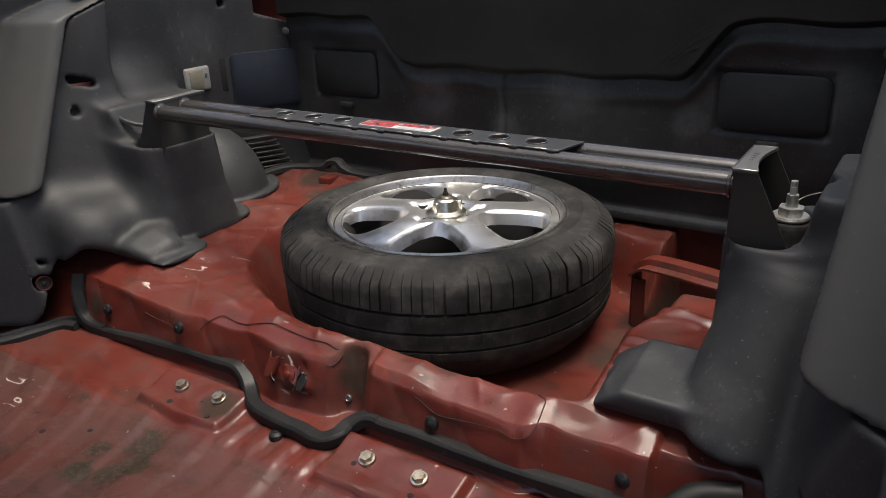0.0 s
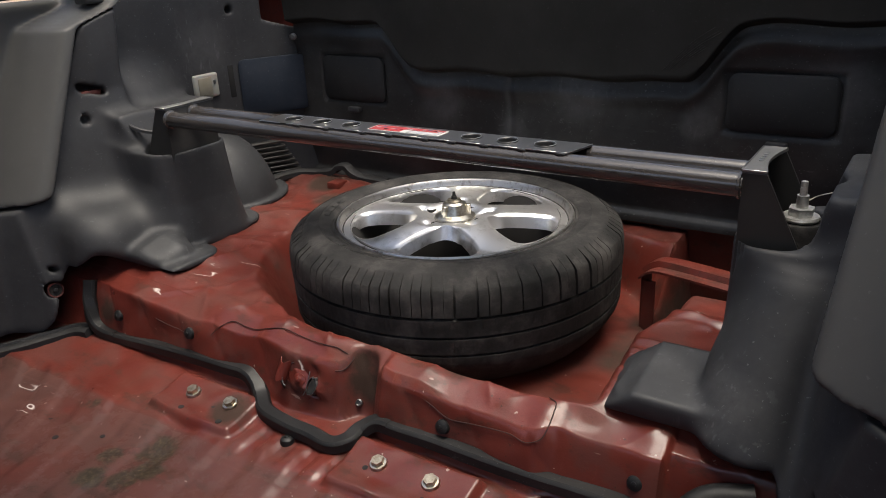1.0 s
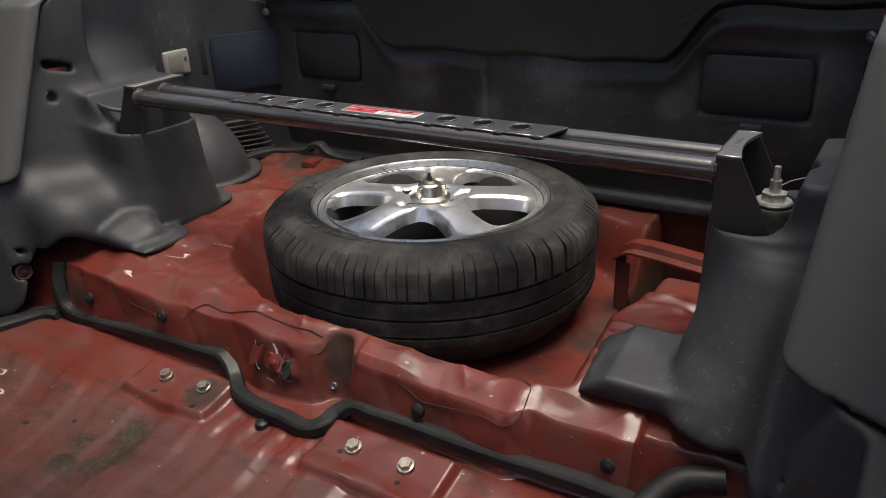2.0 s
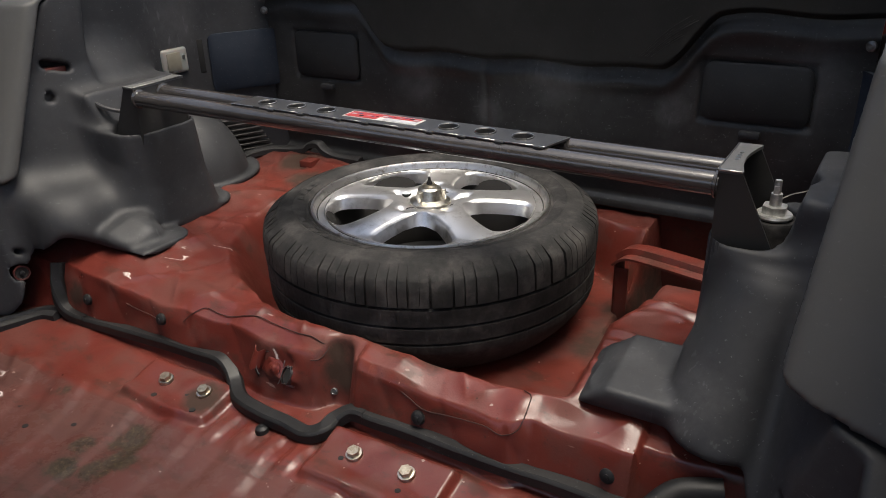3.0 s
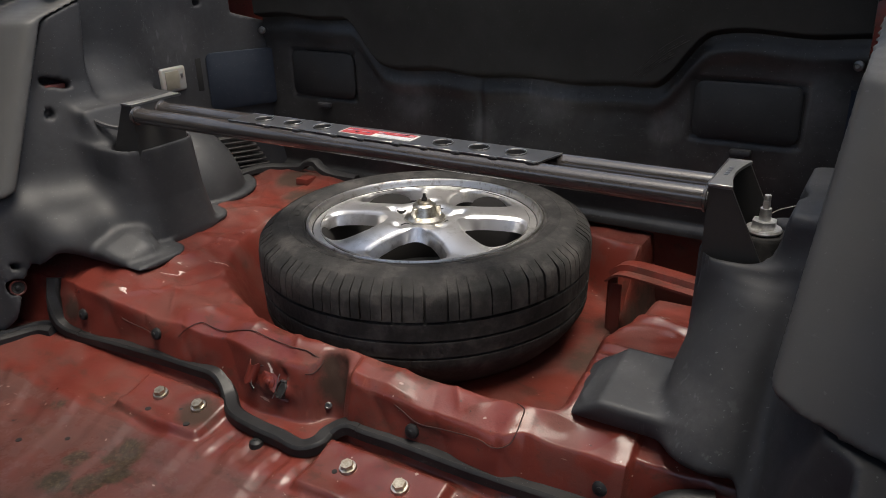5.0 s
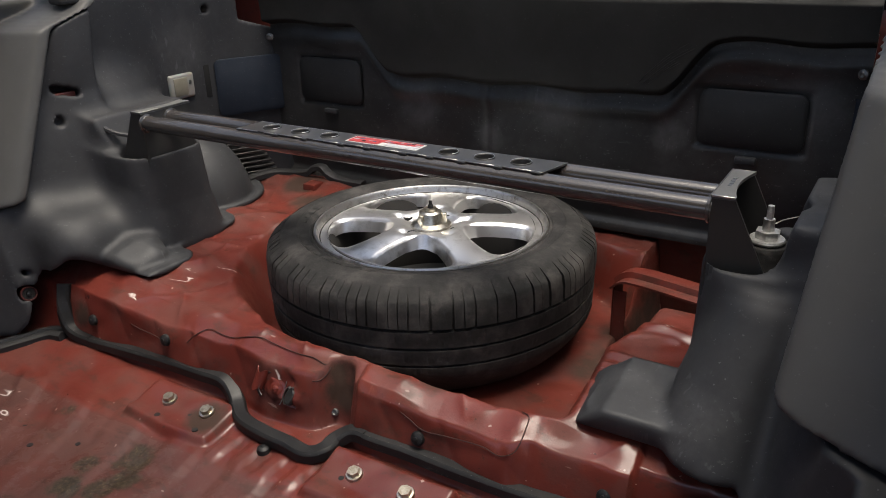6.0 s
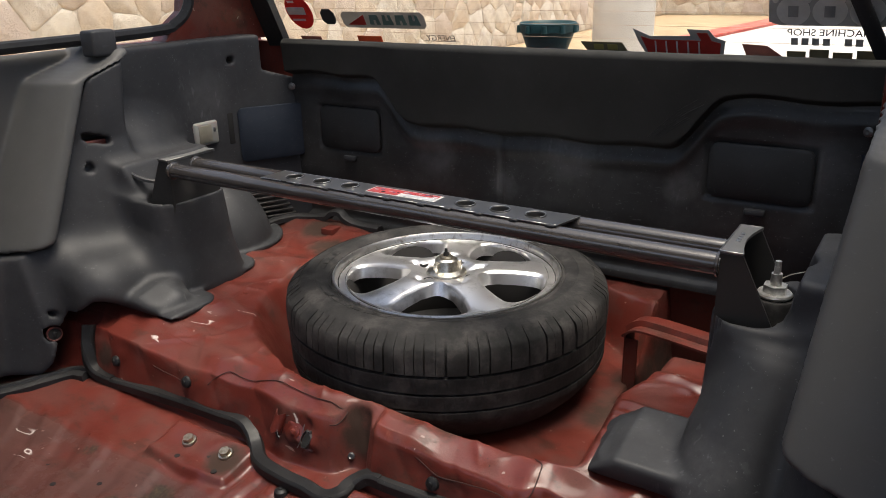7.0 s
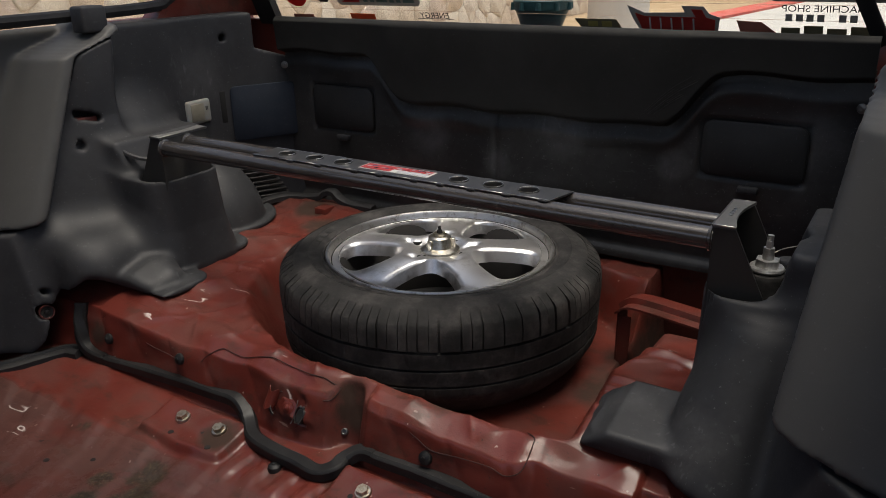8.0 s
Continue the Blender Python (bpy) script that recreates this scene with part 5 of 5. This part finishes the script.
def words(text, x, z, size, mat, lift=0.004):
    """Writing on the glass that reads from outside."""
    cu = bpy.data.curves.new("lettering", "FONT")
    cu.body, cu.size, cu.align_x = text, size, "CENTER"
    cu.extrude = 0.0002
    tmp = bpy.data.objects.new("lettering", cu)
    scene.collection.objects.link(tmp)
    me = bpy.data.meshes.new_from_object(tmp.evaluated_get(bpy.context.evaluated_depsgraph_get()))
    bpy.data.objects.remove(tmp)
    ob = new("lettering", me)
    me.materials.clear()
    me.materials.append(mat)
    up = GN
    nrm = Vector((0, GN.z, -GN.y))
    m = Matrix((Vector((-1, 0, 0)), up, nrm)).transposed().to_4x4()
    ob.matrix_world = Matrix.Translation(on_glass(x, z, lift)) @ m
    return ob


SILVER_V = flat_mat("silver_vinyl", (0.50, 0.47, 0.42), thin=0.35)
GREEN_V = flat_mat("green_vinyl", (0.15, 0.24, 0.22), thin=0.35)
BLACK_V = flat_mat("black_vinyl", (0.03, 0.03, 0.032))
OLIVE_V = flat_mat("olive_vinyl", (0.40, 0.36, 0.12), thin=0.35)
OLIVE_D = flat_mat("dark_olive_vinyl", (0.19, 0.18, 0.12), thin=0.35)
BROWN_V = flat_mat("brown_vinyl", (0.36, 0.19, 0.15), thin=0.35)
ORANGE_V = flat_mat("orange_vinyl", (0.6, 0.16, 0.06), thin=0.35)
GREY_V = flat_mat("grey_vinyl", (0.33, 0.34, 0.34), thin=0.35)


def sticker(label, base, parts):
    tagged(base, label, "sticker", "window stickers")
    for p in parts:
        p.parent = base
        p.matrix_parent_inverse = base.matrix_world.inverted()
    return base


def stickers():
    # long silver sticker with a pointed mark and five letter-sized blocks
    sticker("silver sticker with red wedge and green letter-sized blocks on the glass", decal("sticker", rect(-0.480, -0.250, 0.600, 0.636, 0.008), SILVER_V),
            [decal("wedge", [(-0.466, 0.607), (-0.414, 0.607), (-0.414, 0.630)], RED_STICKER, 0.0035)] +
            [decal("block", [(-0.402 + 0.036 * k, 0.608), (-0.372 + 0.036 * k, 0.608), (-0.376 + 0.036 * k, 0.630), (-0.398 + 0.036 * k, 0.630)], GREEN_V, 0.0035) for k in range(4)] +
            [decal("gap", rect(-0.389 + 0.036 * k, -0.383 + 0.036 * k, 0.608 + 0.010 * (k % 2), 0.618 + 0.012 * (k % 2)), SILVER_V, 0.0042) for k in range(4)])
    sticker("round red sticker with white bars on the glass", decal("sticker", disc(-0.604, 0.634, 0.040), RED_STICKER),
            [decal("bar", rect(-0.640, -0.584, 0.628, 0.645), WHITE_STICKER, 0.0035), decal("bar", rect(-0.633, -0.593, 0.613, 0.618), WHITE_STICKER, 0.0035), decal("bar", rect(-0.628, -0.608, 0.655, 0.660), WHITE_STICKER, 0.0035)])
    sticker("small dark rounded sticker on the glass", decal("sticker", rect(-0.540, -0.499, 0.606, 0.641, 0.009), BLACK_V), [])
    sticker("black lettering sticker on the glass", decal("sticker", rect(-0.268, -0.176, 0.5735, 0.5745), BLACK_V), [words("ENERGY", -0.222, 0.576, 0.020, BLACK_V)])
    sticker("dark red strip sticker on the glass", decal("sticker", rect(-0.632, -0.568, 0.566, 0.576), BROWN_V), [])
    sticker("orange strip sticker on the glass", decal("sticker", rect(-0.455, -0.385, 0.568, 0.581), ORANGE_V), [])
    sticker("olive and black sticker on the glass", decal("sticker", [(0.103, 0.584), (0.188, 0.584), (0.198, 0.566), (0.115, 0.566)], OLIVE_D),
            [decal("block", rect(0.13, 0.15, 0.570, 0.580), OLIVE_V, 0.0035), decal("block", rect(0.158, 0.178, 0.570, 0.580), OLIVE_V, 0.0035)])
    # red jagged sticker with a dark outline
    sticker("red jagged sticker with a dark grey outline on the glass", decal("sticker", [(0.212, 0.612), (0.244, 0.598), (0.318, 0.600), (0.313, 0.612), (0.352, 0.611), (0.362, 0.598), (0.380, 0.592), (0.376, 0.566), (0.232, 0.566), (0.222, 0.585)], GREY_V),
            [decal("red_field", [(0.226, 0.598), (0.246, 0.592), (0.338, 0.592), (0.330, 0.606), (0.349, 0.606), (0.356, 0.592), (0.372, 0.588), (0.370, 0.567), (0.238, 0.567), (0.232, 0.583)], RED_STICKER, 0.0035)] +
            [decal("bar", rect(0.252 + 0.02 * k, 0.255 + 0.02 * k, 0.567, 0.590), WHITE_STICKER, 0.0042) for k in range(5)])
    # gasket-shaped shop sticker
    shop = decal("sticker", [(0.452, 0.672), (0.640, 0.672), (0.640, 0.622), (0.47, 0.622), (0.452, 0.628)], GREY_V)
    ps = [decal("ring", disc(x, 0.646, 0.026, 24, 0.9), WHITE_STICKER, 0.0035) for x in (0.490, 0.545, 0.600)]
    ps += [words("MACHINE SHOP", 0.546, 0.606, 0.0178, BLACK_V)]
    ps += [decal("number_bar", rect(0.488 + 0.0165 * k, 0.499 + 0.0165 * k, 0.589, 0.601), GREY_V) for k in range(7) if k != 4]
    ps += [decal("dot", disc(0.462 + 0.05 * k, 0.664, 0.005, 10), WHITE_STICKER, 0.0036) for k in range(4)]
    ps += [decal("mark", rect(x - 0.008, x + 0.008, 0.637, 0.655), GREY_V, 0.0042) for x in (0.490, 0.545, 0.600)]
    sticker("dark grey gasket-shaped shop sticker with white rings on glass", shop, ps)
    sticker("brown and olive block lettering strip along the bottom of the glass", decal("sticker", [(0.408, 0.588), (0.45, 0.586), (0.476, 0.567), (0.415, 0.567)], BROWN_V),
            [decal("block", rect(0.482 + 0.036 * k, 0.512 + 0.036 * k, 0.566, 0.578 + 0.004 * (k % 2)), OLIVE_D) for k in range(4)])


stickers()


def bowl():
    t = thing("plastic_tub", "dark teal plastic tub with rim lugs on the ledge", "tub", at=(-0.006, 0.43, 0.49))
    m = material("teal_plastic", (0.012, 0.055, 0.062), 0.45)
    put(m, "Base Color", ramp(m, noise_tex(m, 30.0, 4.0), [(0.3, (0.010, 0.045, 0.052)), (0.7, (0.018, 0.07, 0.078))]))
    vs, fs = lathe([(0.0, 0.0), (0.030, 0.0), (0.032, 0.004), (0.040, 0.058), (0.055, 0.098), (0.060, 0.103), (0.061, 0.120), (0.058, 0.122), (0.053, 0.116), (0.036, 0.056), (0.028, 0.008), (0.0, 0.008)], 40)
    o = part("body", mesh_of("body", vs, fs, m), m, t)
    o.matrix_world = Matrix.Translation((-0.006, 0.430, 0.49))
    for k in range(10):
        a = 2 * math.pi * k / 10
        bm = bmesh.new()
        cyl(bm, 0.006, 0.005, 0.102, 0.117, 10, Matrix.Translation((-0.006 + 0.061 * math.cos(a), 0.430 + 0.061 * math.sin(a), 0.49)))
        part("lug", bm, m, t)


bowl()
slab("shelf_rear", (-0.72, 0.378, 0.46), (0.72, 0.60, 0.49), TAILTRIM, "black ledge under the rear glass", 0.004)


# ---- small things on the floor and trims ----
# dark of the seams, and of the painted shadow under the torn plate
SEAM_AND_SHADOW = plastic("dark_sealant_and_shadow", (0.03, 0.012, 0.010), 0.7, 0.02)


def seam(pts, r=0.0008):
    vs, fs = sweep(spline([(x, y - 0.0013, z + 0.0008) for x, y, z in pts], 6), ring_section(r, 5))
    part("seam", mesh_of("seam", vs, fs, SEAM_AND_SHADOW), SEAM_AND_SHADOW, floor, "dark seam between overlapped sheets")


seam([(-0.391, -0.367, 0.067), (-0.368, -0.366, 0.062), (-0.332, -0.369, 0.062), (-0.311, -0.372, 0.061)])
seam([(-0.247, -0.370, 0.071), (-0.230, -0.363, 0.087), (-0.211, -0.349, 0.096), (-0.184, -0.349, 0.093), (-0.159, -0.348, 0.093), (-0.132, -0.344, 0.100), (-0.106, -0.339, 0.103), (-0.077, -0.341, 0.101), (-0.051, -0.343, 0.100),
      (-0.020, -0.346, 0.101), (0.004, -0.344, 0.101), (0.022, -0.344, 0.096), (0.032, -0.340, 0.090), (0.031, -0.349, 0.082), (0.026, -0.359, 0.076), (0.016, -0.365, 0.075)])
seam([(0.091, -0.339, 0.094), (0.104, -0.337, 0.099), (0.144, -0.338, 0.097), (0.167, -0.340, 0.097)], 0.0013)
seam([(0.173, -0.339, 0.096), (0.166, -0.356, 0.085), (0.170, -0.364, 0.077), (0.190, -0.368, 0.070), (0.215, -0.370, 0.060), (0.253, -0.369, 0.063), (0.306, -0.373, 0.070), (0.332, -0.376, 0.067), (0.350, -0.371, 0.074), (0.355, -0.361, 0.083),
      (0.355, -0.340, 0.098), (0.352, -0.328, 0.104), (0.340, -0.323, 0.105)])


def floor_hole(x, y, r):
    m = Matrix.Translation((x, y, float(floor_height(x, y)) + 0.0006)) @ floor_normal(x, y).to_track_quat("Z", "Y").to_matrix().to_4x4()
    vs, fs = lathe([(0.0, 0.0), (r, 0.0), (r * 1.1, -0.002)], 14)
    o = part("floor_hole", mesh_of("floor_hole", vs, fs, BLACK), BLACK, floor, "small dark hole in the sheet metal")
    o.matrix_world = m


for hx, hy, hr in ((-0.220, -0.470, 0.006), (-0.137, -0.469, 0.006), (0.128, -0.449, 0.005), (0.230, -0.463, 0.005), (-0.172, -0.447, 0.004), (0.088, -0.399, 0.007), (-0.536, -0.378, 0.008), (-0.300, -0.56, 0.005), (-0.36, -0.60, 0.006), (-0.42, -0.57, 0.005)):
    floor_hole(hx, hy, hr * 0.8)


def torn_opening():
    t = thing("torn_bracket", "torn and bent red sheet metal bracket around a dark slot", "bracket", at=(-0.02, -0.392, 0.06))
    face = Vector((0.05, -0.90, 0.44))
    m = Matrix.Translation((-0.046, -0.373, 0.048)) @ face.to_track_quat("Z", "Y").to_matrix().to_4x4() @ pose(0, 0, 0, 0, 0, -12) @ Matrix.Scale(1.15, 4)
    # crumpled plate that stands off the fold
    X, Y = np.meshgrid(np.linspace(-0.034, 0.034, 24), np.linspace(-0.017, 0.020, 14), indexing="ij")
    Z = 0.004 + 0.004 * (1 - np.abs(np.sin(70 * X + 60 * Y))) - 0.004 * ss(0.6, 1.0, np.hypot(X / 0.034, Y / 0.02))
    Y = Y * (1 - 0.25 * np.sin(60 * X) ** 2) + 0.002 * np.sin(190 * X)
    vs, fs = sheet(X, Y, Z, (0, 0, -0.0015))
    o = part("plate", mesh_of("plate", vs, fs, RED, 25), RED, t, "crumpled scarred red plate")
    o.matrix_world = m
    # dark slot with a bent bright collar
    for cx, rx, ry, mt, h in ((0.022, 0.0085, 0.0135, WORN, 0.0085), (0.0235, 0.0062, 0.0112, BLACK, 0.0094)):
        vs, fs = lathe([(0.0, h - 0.0006), (0.9, h), (1.0, h - 0.002), (1.05, h - 0.008)] if mt is BLACK else [(0.80, h - 0.001), (0.84, h + 0.0008), (0.90, h + 0.0006), (0.94, h - 0.002), (0.95, h - 0.008)], 24)
        vs = [(cx + x * rx, y * ry + 0.0015 * math.sin(9 * x), z) for x, y, z in vs]
        o = part("slot" if mt is BLACK else "slot_collar", mesh_of("slot", vs, fs, mt), mt, t, "dark slot" if mt is BLACK else "bare bent metal edge")
        o.matrix_world = m
    # curled flap on one end
    vs, fs = [], []
    n = 10
    for k in range(n):
        a = radians(-60 + 210 * k / (n - 1))
        for w in (-0.013, 0.013):
            for r in (0.0085, 0.0072):
                vs.append((-0.030 + r * math.cos(a) * (1 + 8 * w), w + 0.003 * math.sin(3 * a), 0.006 + r * math.sin(a)))
    for k in range(n - 1):
        b = 4 * k
        fs += [(b, b + 4, b + 6, b + 2), (b + 1, b + 3, b + 7, b + 5), (b, b + 1, b + 5, b + 4), (b + 2, b + 6, b + 7, b + 3)]
    o = part("curled_flap", mesh_of("curled_flap", vs, fs, RED, 30), RED, t, "curled red metal flap")
    o.matrix_world = m
    vs, fs = lathe([(0.0, 0.0135), (0.0035, 0.012), (0.005, 0.0095), (0.0085, 0.008), (0.0075, 0.005)], 10)
    vs = [(x * (1 + 0.2 * math.sin(5 * k)), y, z) for k, (x, y, z) in enumerate(vs)]
    o = part("rosette", mesh_of("rosette", vs, fs, RED, 20), RED, t, "burst red spot weld")
    o.matrix_world = m
    # bare bent edges: a curled loop and an upright strip
    for cx, rx, ry, a0, a1, r in ((-0.014, 0.012, 0.0165, 100, 270, 0.0006), (0.0125, 0.003, 0.019, -60, 80, 0.0007)):
        vs, fs = sweep([Vector((cx + rx * math.cos(radians(a)), ry * math.sin(radians(a)), 0.0095 + 0.002 * math.sin(radians(2 * a)))) for a in range(a0, a1, 10)], ring_section(r, 6, 0.6))
        o = part("bare_edge", mesh_of("bare_edge", vs, fs, WORN), WORN, t, "bare bent metal edge")
        o.matrix_world = m
    # dark tube that stands for the shadow under the bent sheet
    path = spline([(-0.090, -0.377, 0.035), (-0.083, -0.377, 0.024), (-0.066, -0.377, 0.014), (-0.050, -0.377, 0.009), (-0.028, -0.377, 0.003), (-0.004, -0.377, 0.001)], 6)
    vs, fs = sweep(path, ring_section(0.0022, 6))
    part("sheet_shadow", mesh_of("sheet_shadow", vs, fs, SEAM_AND_SHADOW), SEAM_AND_SHADOW, t, "dark line for the shadow under the bent sheet")


torn_opening()


def side_vent():
    t = thing("side_vent", "black slatted air vent low in the side trim", "vent", at=(-0.675, 0.24, 0.17))
    for k in range(7):
        z = 0.216 - 0.0125 * k
        y0 = 0.180 + 0.006 * k
        bm = bmesh.new()
        box(bm, (0, -0.006, -0.003), (0.076, 0.006, 0.003), 0.0015, 2)
        o = part("slat", bm, TAILTRIM, t)
        o.matrix_world = Matrix.Translation((-(0.706 - 0.55 * (y0 - 0.18)) + 0.012, y0, z)) @ pose(0, 0, 0, 18, 0, 61)


side_vent()


def strip(name, pts, sec, mat, label, category, steps=8):
    vs, fs = sweep(spline(pts, steps), sec)
    return tagged(new(name, mesh_of(name, vs, fs, mat, 35)), label, category)


strip("edge_seal", [(-0.655, 0.17, 0.128), (-0.652, 0.22, 0.131), (-0.63, 0.268, 0.132), (-0.585, 0.292, 0.131), (-0.545, 0.297, 0.136), (-0.525, 0.298, 0.150), (-0.500, 0.298, 0.153), (-0.482, 0.297, 0.140), (-0.45, 0.298, 0.130), (-0.38, 0.300, 0.128)],
      [(0.012, -0.007), (0.012, 0.004), (0.006, 0.008), (-0.008, 0.008), (-0.012, 0.0), (-0.012, -0.007)], RUBBER_SEAL, "black moulded edge seal along the rear of the floor", "seal")
strip("sill_strip", [(-0.74, -0.56, -0.012), (-0.68, -0.480, -0.008), (-0.645, -0.430, -0.002), (-0.612, -0.392, 0.004), (-0.575, -0.384, 0.008)], [(0.016, -0.010), (0.016, 0.002), (0.010, 0.006), (0.003, 0.006), (0.001, 0.002), (-0.002, 0.002), (-0.005, 0.008), (-0.012, 0.008), (-0.016, 0.003), (-0.016, -0.010)], RUBBER_SEAL, "black ribbed rubber sill strip at the foot of the trim", "seal")
strip("thin_wire", [(0.578, -0.112, 0.334), (0.592, -0.112, 0.345), (0.612, -0.105, 0.352), (0.628, -0.10, 0.362)], ring_section(0.0008, 5), STEEL, "thin bare wire beside the strut top", "wire")
bm = bmesh.new()
box(bm, (-0.505, 0.225, 0.112), (-0.470, 0.262, 0.134), 0.003, 2, None)
tab = part("floor_tab", bm, RED_CLEAN)
tagged(tab, "small folded red metal tab on the floor", "tab")


def cup_ring():
    """Oval moulded flange of the cup, seen beside the bar's end bracket."""
    for r0, r1, z in ((0.058, 0.050, 0.0), (0.048, 0.042, -0.004)):
        vs, fs = lathe([(r0, -0.004), (r0 - 0.001, 0.001), ((r0 + r1) / 2, 0.0026), (r1 + 0.001, 0.001), (r1, -0.004)], 48)
        o = part("cup_flange", mesh_of("cup_flange", vs, fs, TRIM), TRIM, trim_left, "moulded flange of the cup")
        o.matrix_world = Matrix.Translation((-0.606, -0.140, 0.353 + z)) @ pose(0, 0, 0, 0, 18, 0)


cup_ring()


def lower_bolt(x, y):
    m = Matrix.Translation((x, y, 0.019)) @ Vector((0.3, -0.85, 0.4)).to_track_quat("Z", "Y").to_matrix().to_4x4()
    t = thing("recess_screw", "dull grey screw in the dark floor recess", "screw", at=(x, y, 0.019))
    vs, fs = lathe([(0.0, 0.002), (0.0027, 0.002), (0.004, 0.0035), (0.0058, 0.0025), (0.0062, -0.004)], 16)
    o = part("head", mesh_of("head", vs, fs, WORN), WORN, t)
    o.matrix_world = m


lower_bolt(0.040, -0.349)


def black_tube():
    vs, fs = sweep(spline([(0.50, -0.455, 0.016), (0.525, -0.405, 0.040), (0.552, -0.368, 0.062), (0.60, -0.35, 0.07)], 8), ring_section(0.016, 14))
    ob = new("floor_tube", mesh_of("floor_tube", vs, fs, CABLE))
    tagged(ob, "short black plastic tube at the foot of the trim", "tube")


black_tube()


def scratch(pts, r=0.0009):
    path = [Vector(p) for p in pts]
    vs, fs = sweep(spline(path, 6), ring_section(r, 5, 0.4))
    ob = new("scratch", mesh_of("scratch", vs, fs, SCRATCH))
    return ob


SCRATCH = plastic("pale_scratch", (0.050, 0.049, 0.046), 0.75, 0.03)
rng = random.Random(3)
for k in range(7):
    d = 0.0035 * k - 0.010
    q = rng.uniform(0.0, 0.4)
    pts = [(0.278 + d, 0.419), (0.307 + d, 0.446 - 0.3 * d), (0.332 + d, 0.466 - 0.6 * d), (0.365 + d, 0.486 - 0.8 * d)]
    pts = pts[:3] if k % 3 == 1 else pts[1:] if k % 3 == 2 else pts
    sc = scratch([(x, 0.2903 - 0.012 * float(ss(0.0, 0.17, z - flap_edge(x))) if z > flap_edge(x) + 0.014 else 0.306, z) for x, z in pts], rng.uniform(0.0005, 0.0010))
    tagged(sc, "pale arc scuffed into the black tailgate panel", "scratch", "scuff arcs")


def corner_strut():
    a, b = on_glass(0.640, 0.560, 0.012), on_glass(0.566, 0.715, 0.012)
    vs, fs = sweep([a, a.lerp(b, 0.5), b], [(0.012, -0.006), (0.012, 0.003), (0.008, 0.006), (-0.008, 0.006), (-0.012, 0.003), (-0.012, -0.006)], (0, -1, 0))
    ob = new("glass_strut", mesh_of("glass_strut", vs, fs, RUBBER_SEAL))
    tagged(ob, "slim black strut beside the corner of the rear glass", "strut")


corner_strut()


def grommet(x, y, z):
    t = thing("grommet_ring", "round hole in the trim ringed by red bodywork", "grommet", at=(x, y, z))
    m = Matrix.Translation((x, y, z)) @ Vector((1, -0.35, 0.2)).to_track_quat("Z", "Y").to_matrix().to_4x4()
    for name, prof, mt in (("ring", [(0.011, 0.0), (0.0122, 0.002), (0.0140, 0.002), (0.0150, -0.004)], DIM_RED), ("bore", [(0.0, -0.002), (0.0112, 0.0)], BLACK), ("pin", [(0.0, 0.003), (0.004, 0.002), (0.0045, -0.002)], CABLE)):
        vs, fs = lathe(prof, 24)
        o = part(name, mesh_of(name, vs, fs, mt), mt, t)
        o.matrix_world = m


DIM_RED = plastic("dim_red_metal", (0.05, 0.011, 0.009), 0.5, 0.02)
grommet(-0.637, -0.399, 0.083)
